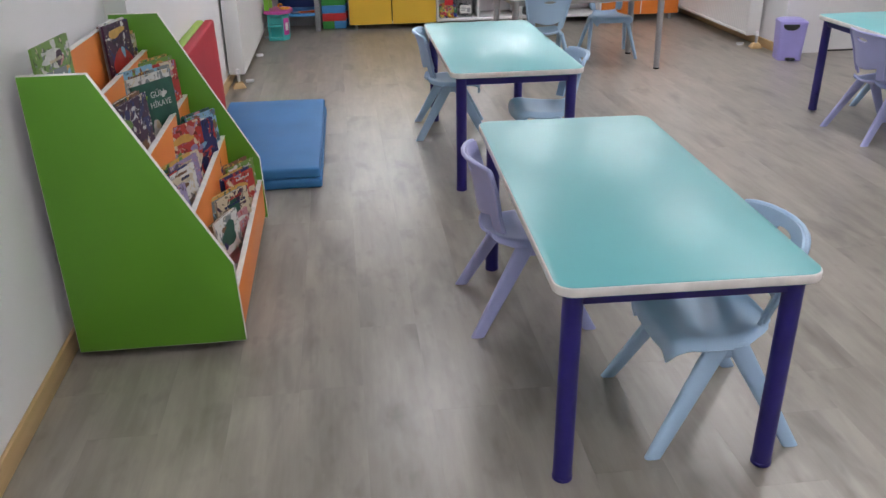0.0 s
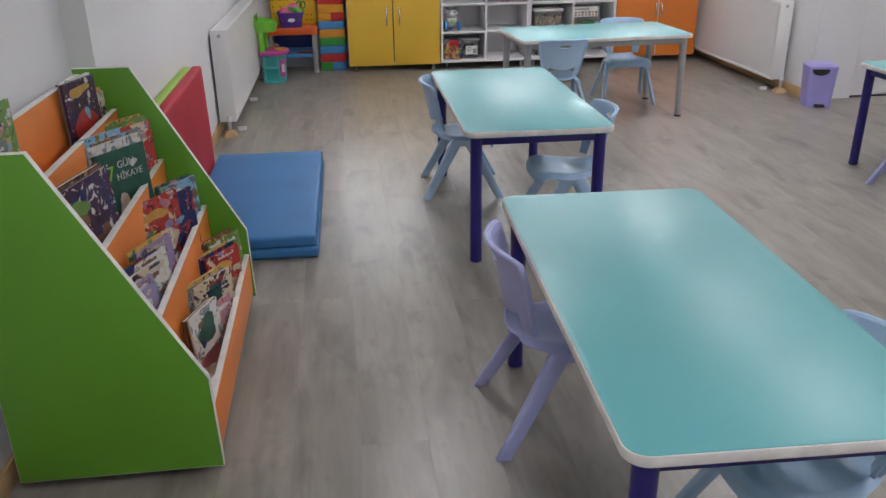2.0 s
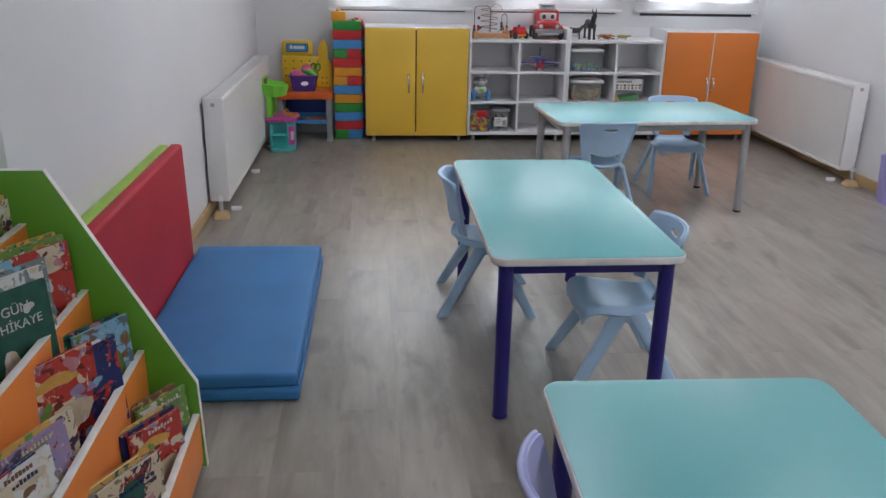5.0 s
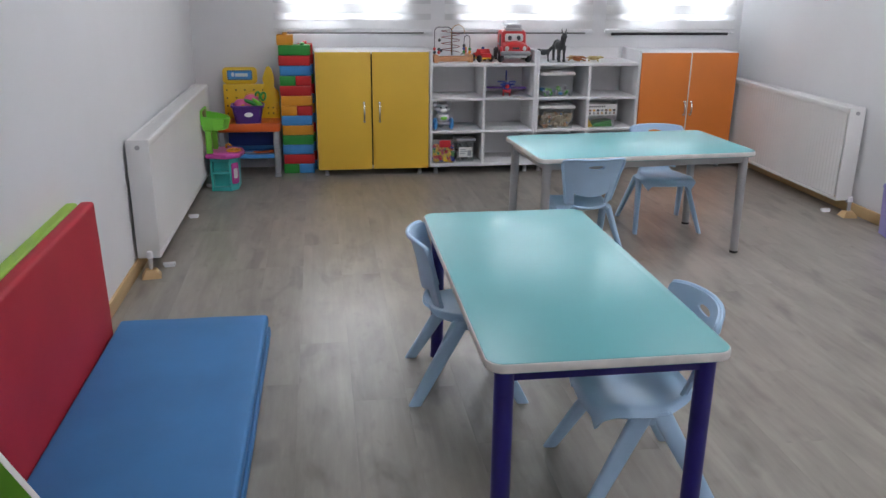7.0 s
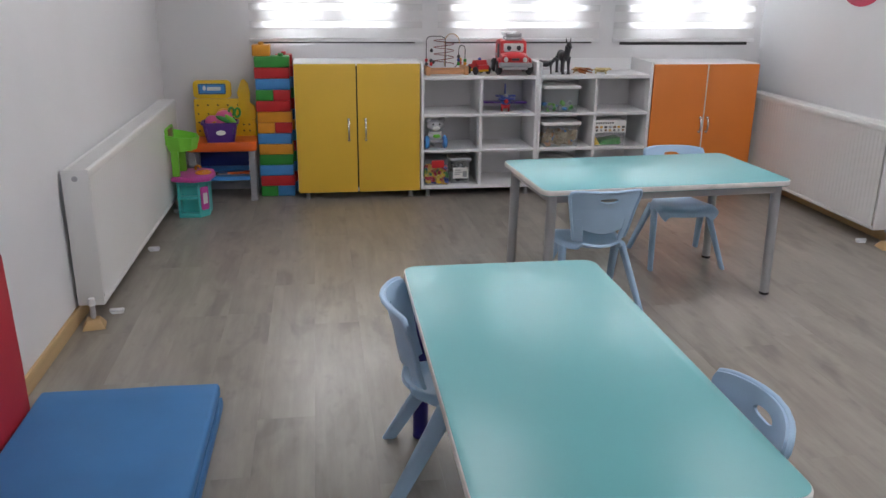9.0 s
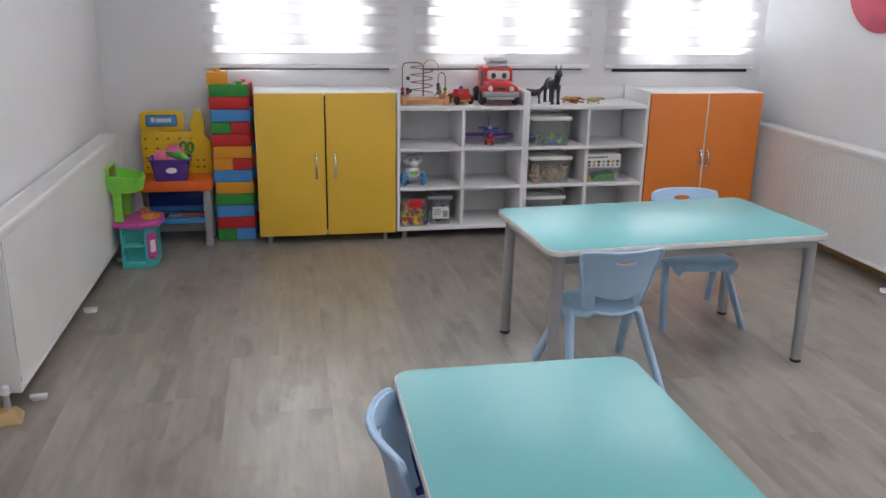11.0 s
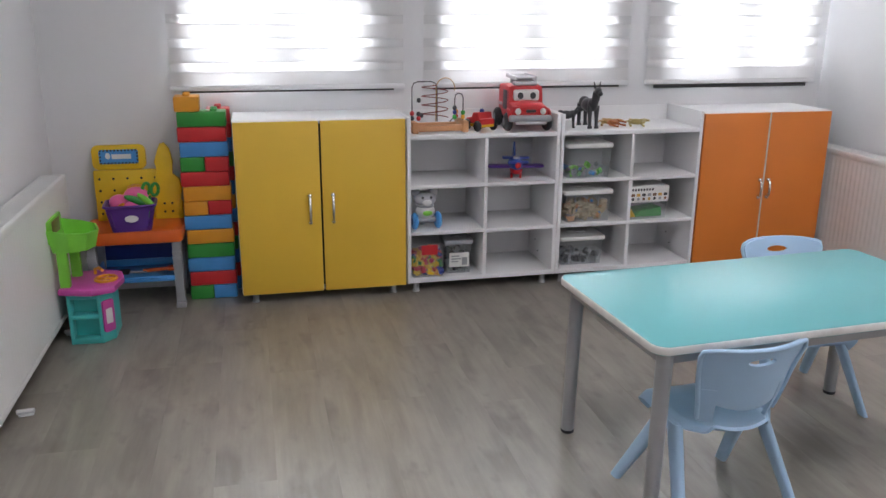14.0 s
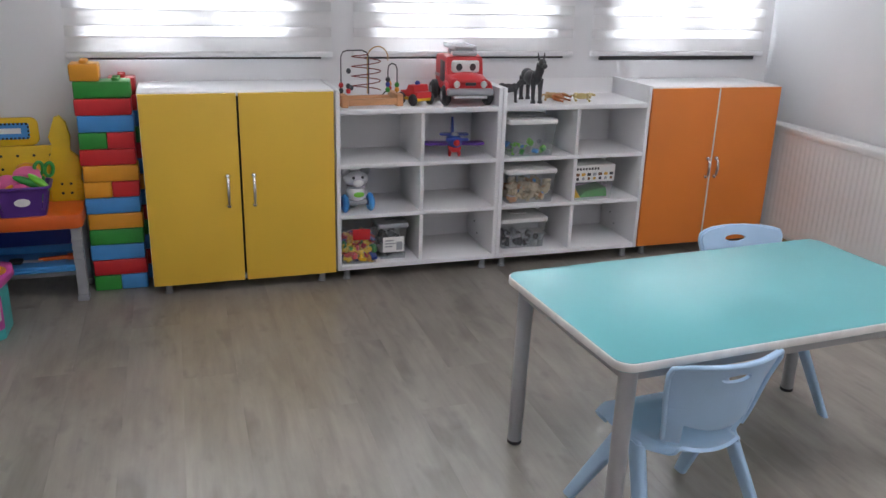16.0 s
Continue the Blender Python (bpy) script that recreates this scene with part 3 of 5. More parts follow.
# ---- tables ----
def table(label, m, w, d, legs_mat, r, inset, h=0.55, taper=1.0, feet=False):
    t = thing("table", label, "table", m, "children's tables")
    bm = prism(outline(w, d, 0.045, 8), h - 0.024, h - 0.0012, bev=0.004)
    part("edge_band", bm, EDGE, t, "white plastic edge")
    part("tabletop", prism(outline(w - 0.007, d - 0.007, 0.042, 8), h - 0.003, h, bev=0.0008), TEAL, t, "pale turquoise laminate top")
    # underside is unseen; turquoise is assumed so its bounce tints the seats
    part("underside", prism(outline(w - 0.012, d - 0.012, 0.040, 8), h - 0.0262, h - 0.0240), TEAL, t, "unseen underside, coloured turquoise to tint the seats below")
    x, y = w / 2 - inset, d / 2 - inset
    for a, b in ((-x, -y), (x, -y), (-x, y), (x, y)):
        leg = part("leg", rod((a, b, 0.012), (a * (1 if taper == 1 else 0.985), b * (1 if taper == 1 else 0.985), h - 0.024), r * taper, r, n=24), legs_mat, t)
        part("foot_cap", rod((a, b, 0), (a, b, 0.014), r * taper + 0.0012, n=24, cap=0.003), BLACKP if feet else legs_mat, leg)
    for y1 in (-y, y):
        part("apron_rail", box((-x, y1 - 0.012, h - 0.062), (x, y1 + 0.012, h - 0.026), 0.003), legs_mat, t)
    for x1 in (-x, x):
        part("apron_rail", box((x1 - 0.012, -y, h - 0.062), (x1 + 0.012, y, h - 0.026), 0.003), legs_mat, t)
    return t


BLUE_LEG = "low turquoise table with white edging and round navy legs"
table(BLUE_LEG, pose(1.644, 2.530, 0, 0, 0, -1.6), 0.603, 1.245, NAVY, 0.0235, 0.050)
table(BLUE_LEG, pose(1.664, 4.490, 0, 0, 0, -0.3), 0.590, 1.230, NAVY, 0.0235, 0.050)
table("low turquoise table with white edging and grey metal legs", pose(2.598, 6.316, 0, 0, 0, 3.4), 1.15, 0.62, GREYMET, 0.0225, 0.045, h=0.544, taper=0.92, feet=True)
table(BLUE_LEG, pose(3.920, 4.345, 0, 0, 0, 0), 0.597, 1.215, NAVY, 0.0235, 0.050)


# ---- chairs ----
SEAT_LINE = [(0.160, 0.262), (0.158, 0.284), (0.144, 0.299), (0.10, 0.302), (0.05, 0.295), (-0.02, 0.289), (-0.08, 0.290), (-0.112, 0.294), (-0.130, 0.301), (-0.142, 0.309)]
BACK_LINE = [(-0.139, 0.318), (-0.147, 0.345), (-0.156, 0.38), (-0.163, 0.42), (-0.172, 0.47), (-0.184, 0.51), (-0.191, 0.535), (-0.196, 0.550)]


def along(line, s):
    """A point at the share s of a bent line's length."""
    p = [Vector(q) for q in line]
    gaps = [(b - a).length for a, b in zip(p, p[1:])]
    left = s * sum(gaps)
    for a, b, g in zip(p, p[1:], gaps):
        if left <= g + 1e-9:
            return a.lerp(b, left / g)
        left -= g
    return p[-1]


def shell(line, width, curve, holes, nu, nv, thick, across=(-1, 1), up=(0, 1), chin=0.0):
    """A moulded sheet along a bent line: its half width, its cross curve, holes as (s, half u, half s, upward bend of the hole towards the sides);
    across, up: the stretch of the sheet that is built; chin: how far its lower edge climbs towards the sides."""
    bm = bmesh.new()
    grid = []
    for j in range(nv + 1):
        row = []
        for i in range(nu + 1):
            u = across[0] + (across[1] - across[0]) * i / nu
            low = up[0] + chin * u * u
            s = low + (up[1] - low) * j / nv
            uu, ss = u, s
            for h0, hu, hh, bend in holes:
                hs = h0 + bend * u * u
                q = math.hypot(u / hu, (s - hs) / hh)
                if 0.72 < q < 1.35:          # gather the grid on the hole's rim
                    k = 1.0 / q if q < 1.18 else 1 + (1.0 / q - 1) * (1.35 - q) / 0.17
                    uu = u * k
                    ss = h0 + bend * uu * uu + (s - hs) * k
            p = along(line, ss)
            dy, dz = curve(uu, ss)
            row.append(bm.verts.new((uu * width(ss), p.x + dy, p.y + dz)))
        grid.append(row)
    for j in range(nv):
        for i in range(nu):
            u = across[0] + (across[1] - across[0]) * (i + 0.5) / nu
            low = up[0] + chin * u * u
            s = low + (up[1] - low) * (j + 0.5) / nv
            if all(math.hypot(u / hu, (s - hs - bend * u * u) / hh) > 1.0 for hs, hu, hh, bend in holes):
                bm.faces.new((grid[j][i], grid[j][i + 1], grid[j + 1][i + 1], grid[j + 1][i]))
    bmesh.ops.delete(bm, geom=[v for v in bm.verts if not v.link_faces], context="VERTS")
    bmesh.ops.recalc_face_normals(bm, faces=list(bm.faces))
    bm.normal_update()
    front, border = list(bm.faces), [e for e in bm.edges if e.is_boundary]
    twin = {v: bm.verts.new(v.co - thick * v.normal) for v in list(bm.verts)}
    for f in front:
        bm.faces.new([twin[v] for v in reversed(f.verts)])
    for e in border:
        v, w = e.verts
        bm.faces.new((v, w, twin[w], twin[v]))
    bmesh.ops.recalc_face_normals(bm, faces=list(bm.faces))
    return bm


def blade_leg(top, foot):
    """A flat moulded leg, broad seen from the side and slim seen from the front."""
    bm = bmesh.new()
    rings, n = [], 16
    for k in range(9):
        s = k / 8
        x, y, z = (a + (b - a) * s for a, b in zip(top, foot))
        rx, ry = 0.0135 - 0.0025 * s, 0.031 - 0.010 * s
        rings.append([bm.verts.new((x + rx * math.copysign(abs(math.cos(q)) ** 0.7, math.cos(q)), y + ry * math.copysign(abs(math.sin(q)) ** 0.7, math.sin(q)), z)) for q in [j / n * math.tau for j in range(n)]])
    for a, b in zip(rings, rings[1:]):
        for j in range(n):
            bm.faces.new((a[j], a[(j + 1) % n], b[(j + 1) % n], b[j]))
    bm.faces.new(rings[0]), bm.faces.new(rings[-1][::-1])
    bmesh.ops.recalc_face_normals(bm, faces=list(bm.faces))
    return bm


def chair(label, mat, m):
    c = thing("chair", label, "chair", m, "children's chairs")

    def seat_w(s):
        return (0.128 + 0.030 * math.sin(math.pi * min(1, 0.25 + s * 0.85)) - (0.03 * max(0, s - 0.7) / 0.3)) * (1 - 0.22 * max(0, (0.16 - s) / 0.16) ** 2)

    def seat_c(u, s):
        return (0.022 * u * u * max(0, s - 0.65) / 0.35 - 0.012 * u * u * max(0, 0.2 - s) / 0.2, 0.016 * u * u * min(1, s / 0.25) - 0.026 * (max(0, abs(u) - 0.80) / 0.20) ** 1.5)

    def back_w(s):
        w = 0.114 + 0.043 * min(1, s / 0.92)
        return w - 0.006 * max(0, (s - 0.90) / 0.10) ** 2.0

    def back_c(u, s):
        return (0.052 * u * u, -0.008 * abs(u) ** 6 * s)

    def arm_c(u, s):
        return (0.052 * u * u - 0.0012, -0.008 * abs(u) ** 6 * s)

    part("seat", shell(SEAT_LINE, seat_w, seat_c, [], 24, 26, 0.009), mat, c, angle=70)
    part("backrest", shell(BACK_LINE, back_w, back_c, [(0.83, 0.27, 0.046, 0.0)], 44, 44, 0.009, up=(0.19, 1), chin=0.14), mat, c, angle=70)
    for side in ((-1.0, -0.70), (0.70, 1.0)):
        part("back_arm", shell(BACK_LINE, back_w, arm_c, [], 6, 16, 0.010, across=side, up=(0, 0.46)), mat, c, angle=70)
    # the thick rolled rim of the backrest
    rim = []
    for s in [0.05 + 0.95 * k / 12 for k in range(13)]:
        p = along(BACK_LINE, s)
        dy, dz = back_c(1, s)
        rim.append((back_w(s), p.x + dy - 0.004, p.y + dz))
    top = along(BACK_LINE, 1)
    arch = [(back_w(1) * u, top.x + 0.052 * u * u - 0.004, top.y - 0.008 * abs(u) ** 6) for u in (0.94, 0.8, 0.6, 0.3, 0, -0.3, -0.6, -0.8, -0.94)]
    loop = rim + arch + [(-x, y, z) for x, y, z in reversed(rim)]
    part("rim", tube(loop, 0.0064, 8), mat, c, angle=80)
    for sx in (-1, 1):
        part("leg_bridge", box((sx * 0.133 - 0.013, -0.050, 0.250), (sx * 0.133 + 0.013, 0.050, 0.289), 0.011, 3), mat, c)
        for sy in (-1, 1):
            part("leg", blade_leg((sx * 0.134, sy * 0.024, 0.284), (sx * 0.184, sy * 0.182, 0.0)), mat, c, angle=50)
    return c


SKYL = "sky-blue moulded plastic child's chair pushed under a table"
LAVL = "lavender moulded plastic child's chair pushed under a table"
sky_chair = chair(SKYL, SKYP, pose(1.492, 4.865, 0, 0, 0, -94))
lav_chair = chair(LAVL, LAV, pose(1.462, 2.827, 0, 0, 0, -90))
copy_thing(sky_chair, pose(1.803, 2.190, 0, 0, 0, 90))
copy_thing(sky_chair, pose(1.856, 4.205, 0, 0, 0, 88))
copy_thing(sky_chair, pose(2.292, 6.092, 0, 0, 0, 3))
copy_thing(sky_chair, pose(2.940, 6.628, 0, 0, 0, 176))
copy_thing(lav_chair, pose(3.742, 4.40, 0, 0, 0, -88))
copy_thing(sky_chair, pose(4.135, 4.76, 0, 0, 0, 92))


# ---- floor mats ----
def cushion(lo, hi, bev=0.018, puff=0.006):
    """A soft slab with slightly swollen faces and rounded edges."""
    bm = bmesh.new()
    lo, hi = Vector(lo), Vector(hi)
    size = hi - lo
    bmesh.ops.create_grid(bm, x_segments=14, y_segments=14, size=0.5)
    out = bmesh.ops.extrude_face_region(bm, geom=list(bm.faces))
    bmesh.ops.translate(bm, verts=[v for v in out["geom"] if isinstance(v, bmesh.types.BMVert)], vec=(0, 0, 1))
    for v in bm.verts:
        x, y, z = v.co.x * 2, v.co.y * 2, v.co.z * 2 - 1
        swell = (1 - x ** 4) * (1 - y ** 4) * puff
        wob = 0.0022 * noise.noise(Vector((x * 2.3 + lo.x * 7, y * 2.9 + lo.y * 5, lo.z * 9)))
        v.co = Vector((lo.x + (x + 1) / 2 * size.x, lo.y + (y + 1) / 2 * size.y, lo.z + (z + 1) / 2 * size.z + (z * swell if z > 0 else 0) + wob * (z > 0)))
    bmesh.ops.recalc_face_normals(bm, faces=list(bm.faces))
    sharp = [e for e in bm.edges if len(e.link_faces) == 2 and e.calc_face_angle(0) > 0.8]
    bmesh.ops.bevel(bm, geom=sharp, offset=bev, segments=4, profile=0.5, affect="EDGES")
    return bm


def upright(lo, hi, bev, puff):
    """A cushion built lying down and then stood on its long edge."""
    (x0, y0, z0), (x1, y1, z1) = lo, hi
    bm = cushion((-z1, y0, x0), (-z0, y1, x1), bev, puff)
    bmesh.ops.transform(bm, matrix=pose(0, 0, 0, 0, 90, 0), verts=list(bm.verts))
    return bm


mat_ob = thing("floor_mat", "blue vinyl gym mat folded in two on the floor", "mat", pose(0.505, 4.69, 0, 0, 0, -0.7))
part("lower_leaf", cushion((-0.275, -0.632, 0.0), (0.282, 0.630, 0.046), 0.014, 0.0), BLUEMAT, mat_ob)
part("upper_leaf", cushion((-0.285, -0.625, 0.047), (0.275, 0.632, 0.096), 0.014, 0.004), BLUEMAT, mat_ob)
part("seam", tube([(0.276, -0.61, 0.0465), (0.280, 0.0, 0.0465), (0.278, 0.61, 0.0465)], 0.004, 6), BLUEMAT, mat_ob)

wall_mat = thing("wall_mat", "red and lime vinyl gym mat standing folded against the wall", "mat", pose(0.168, 4.60, 0.0, 0, -1.0, 0))
part("red_leaf", upright((-0.002, -0.64, 0.002), (0.050, 0.665, 0.588), 0.014, 0.0), REDMAT, wall_mat, "red vinyl leaf")
part("lime_leaf", upright((-0.050, -0.64, 0.006), (-0.003, 0.655, 0.588), 0.014, 0.0), LIMEMAT, wall_mat, "lime green vinyl leaf")


# ---- cabinets and shelving along the window wall ----
CY, CB = 8.0, 8.362


def bow_handle(parent, x, z0, z1, y):
    pts = [(x, y, z0), (x, y - 0.020, z0 + 0.012), (x, y - 0.026, (z0 + z1) / 2), (x, y - 0.020, z1 - 0.012), (x, y, z1)]
    bm = tube(pts, 0.0072, 10)
    ball((x, y - 0.004, z0), 0.0115, bm, 12), ball((x, y - 0.004, z1), 0.0115, bm, 12)
    part("handle", bm, CHROME, parent, "chrome bow handle", angle=60)


def short_leg(parent, x, y, h):
    leg = part("leg", rod((x, y, 0.008), (x, y, h), 0.014, n=16), T_GREY, parent, "grey plastic leg")
    part("glide", rod((x, y, 0), (x, y, 0.010), 0.019, n=16, cap=0.002), T_GREY, leg)


def cupboard(label, x0, x1, z0, z1, door_mat, gap, handles, hz, gap_w, inside):
    c = thing("cabinet", label, "cabinet", pose(x0, CY, 0))
    w, d = x1 - x0, CB - CY
    bm = box((0, 0.020, z0), (0.018, d, z1), 0.0015)
    box((w - 0.018, 0.020, z0), (w, d, z1), 0.0015, bm=bm)
    box((0.018, 0.020, z0), (w - 0.018, d, z0 + 0.018), 0.0015, bm=bm)
    box((0.018, d - 0.006, z0 + 0.018), (w - 0.018, d, z1), 0, bm=bm)
    part("body", bm, WHITE, c, "white carcass")
    part("top", box((-0.001, 0.019, z1), (w + 0.001, d, z1 + 0.018), 0.002), WHITE, c, "white top board")
    # flat sheet behind the gap; black paints the shade inside the yellow cabinet
    part("inside", box((0.02, 0.03, z0 + 0.02), (w - 0.02, 0.034, z1 - 0.002), 0), inside, c, "sheet behind the door gap, its colour standing in for the inside")
    g = gap - x0
    for k, (a, b) in enumerate(((0.003, g - gap_w / 2), (g + gap_w / 2, w - 0.003))):
        door = part("door", box((a, 0.0, z0 - 0.002), (b, 0.018, z1 + 0.013), 0.0015), door_mat, c)
        if inside is WHITE:
            e = g - gap_w / 2 if k == 0 else g + gap_w / 2
            part("door_edging", box((e - 0.0015, -0.0006, z0), (e + 0.0015, 0.017, z1 + 0.011), 0), EDGE, door, "white edging")
        bow_handle(door, handles[k] - x0, *hz, 0.0)
    for x in (0.06, w - 0.06):
        for y in (0.05, d - 0.05):
            short_leg(c, x, y, z0)
    return c


cupboard("yellow two-door cabinet with a white carcass on short legs", 0.992, 1.779, 0.052, 0.850, YELLOWD, 1.378, (1.323, 1.430), (0.392, 0.520), 0.009, BLACKP)
cupboard("orange two-door cabinet with a white carcass on short legs", 3.320, 4.060, 0.058, 0.838, ORANGED, 3.696, (3.672, 3.722), (0.408, 0.500), 0.006, WHITE)


def shelf_unit(label, x0, x1, div):
    s = thing("shelf_unit", label, "shelf unit", pose(x0, CY, 0), "open shelf units")
    w, d = x1 - x0, CB - CY - 0.002
    for a in (0, w - 0.018):
        part("side_panel", box((a, 0, 0.055), (a + 0.018, d, 0.868), 0.0015), WHITE, s)
    for n, (a, b) in (("bottom_board", (0.055, 0.078)), ("shelf", (0.297, 0.315)), ("shelf", (0.527, 0.545)), ("top_board", (0.763, 0.785))):
        part(n, box((0.018, 0.001, a), (w - 0.018, d - 0.006, b), 0.0015), WHITE, s)
    g = div - x0
    for a, b in ((0.078, 0.297), (0.315, 0.527), (0.545, 0.763)):
        part("divider", box((g - 0.009, 0.001, a), (g + 0.009, d - 0.006, b), 0.0012), WHITE, s)
    part("back_panel", box((0.018, d - 0.006, 0.055), (w - 0.018, d, 0.862), 0.001), WHITE, s)
    for x in (0.05, w - 0.05):
        for y in (0.045, d - 0.05):
            short_leg(s, x, y, 0.055)
    # pin holes are not cut; black discs paint the dark inside them
    for z in (0.12, 0.17):
        part("pin_hole_shade", rod((w - 0.0205, 0.10 + z * 0.9, z), (w - 0.0179, 0.10 + z * 0.9, z), 0.0035, n=10), BLACKP, s)
    return s


shelf_unit("white open shelf unit with six compartments holding toys", 1.784, 2.546, 2.173)
shelf_unit("white open shelf unit with six compartments and plastic boxes", 2.550, 3.314, 2.937)


# ---- bookshelf ----
BX, BY0, BY1 = 0.068, 2.676, 3.676
bookshelf = thing("bookshelf", "green and orange sloping display bookshelf on castors, full of books", "bookshelf", pose(BX, BY0, 0))
PROFILE = [(-0.006, 0.032), (0.492, 0.032), (0.484, 0.293), (0.172, 0.876), (-0.006, 0.876)]


def side_panel(y):
    bm = bmesh.new()
    a = [bm.verts.new((x, y, z)) for x, z in PROFILE]
    b = [bm.verts.new((x, y + 0.018, z)) for x, z in PROFILE]
    f = [bm.faces.new(a), bm.faces.new(b[::-1])]
    n = len(a)
    for i in range(n):
        e = bm.faces.new((a[i], b[i], b[(i + 1) % n], a[(i + 1) % n]))
        e.material_index = 1
    bmesh.ops.recalc_face_normals(bm, faces=list(bm.faces))
    bmesh.ops.bevel(bm, geom=list(bm.edges), offset=0.0018, segments=2, profile=0.5, affect="EDGES", material=1)
    return bm


part("side_panel", side_panel(0.0), [GREENS, EDGE], bookshelf, "green side with white edging")
part("side_panel", side_panel(BY1 - BY0 - 0.018), [GREENS, EDGE], bookshelf, "green side with white edging")
IN0, IN1 = 0.018, BY1 - BY0 - 0.018
TIERS = [(0.000, 0.858), (0.098, 0.742), (0.222, 0.566), (0.342, 0.394), (0.466, 0.200)]     # boards: depth from the wall, top edge
FLOORS = [0.645, 0.475, 0.305, 0.085]
for k, (x, top) in enumerate(TIERS):
    low = 0.05 if k in (0, 4) else FLOORS[k] - 0.0
    board = part("board", box((x, IN0, low), (x + 0.016, IN1, top - 0.002), 0.001), ORANGED, bookshelf, "orange board")
    part("edge_strip", box((x - 0.001, IN0, top - 0.0025), (x + 0.017, IN1, top + 0.0015), 0.001), EDGE, board, "white edging")
# added unseen sheet that blocks the orange board's bounce onto the wall
part("back_panel", box((-0.006, IN0, 0.04), (-0.001, IN1, 0.856), 0), WHITE, bookshelf, "unseen white sheet, added to keep orange bounce off the wall")
for k, z in enumerate(FLOORS):
    part("ledge", box((TIERS[k][0] + 0.016, IN0, z - 0.016), (TIERS[k + 1][0] - 0.0002, IN1, z), 0.001), WHITE, bookshelf)
for x in (0.05, 0.43):
    for y in (0.06, IN1 - 0.045):
        castor = part("castor", box((x - 0.012, y - 0.012, 0.020), (x + 0.012, y + 0.012, 0.036), 0.002), BLACKP, bookshelf, "black castor")
        part("wheel", rod((x, y - 0.009, 0.0165), (x, y + 0.009, 0.0165), 0.0165, n=18, cap=0.003), BLACKP, castor)
part("castor_cap", rod((0.472, IN1 + 0.018, 0.05), (0.472, IN1 + 0.03, 0.05), 0.016, n=16), BLACKP, bookshelf)

# books: tier, place along the shelf, width, height, thickness, lean, twist, cover, accent
COVERS = {
    "plum": (0.055, 0.018, 0.055), "forest": (0.022, 0.105, 0.075), "cream": (0.62, 0.54, 0.38), "navy": (0.02, 0.03, 0.13),
    "sky": (0.22, 0.45, 0.62), "red": (0.45, 0.04, 0.03), "leaf": (0.16, 0.30, 0.06), "white": (0.66, 0.66, 0.64),
    "rose": (0.50, 0.22, 0.25), "mauve": (0.30, 0.24, 0.42), "brown": (0.20, 0.10, 0.05), "amber": (0.62, 0.36, 0.08), "slate": (0.20, 0.23, 0.24),
}
PRINTS = {}
for i, (k, v) in enumerate(COVERS.items()):
    names = list(COVERS)
    PRINTS[k] = printed("print_" + k, v, [(COVERS[names[(i * 5 + 3) % 13]], 17 + i % 4, 0.56), (COVERS[names[(i * 3 + 7) % 13]], 29 + i % 5, 0.60), (tuple(0.35 * c for c in v), 41, 0.60), (COVERS["cream"], 55, 0.64)])
COVER_MATS = {k: material("cover_" + k, (*v, 1), 0.34, vary=0.30, scale=22, bump=0.03, fine=120) for k, v in COVERS.items()}


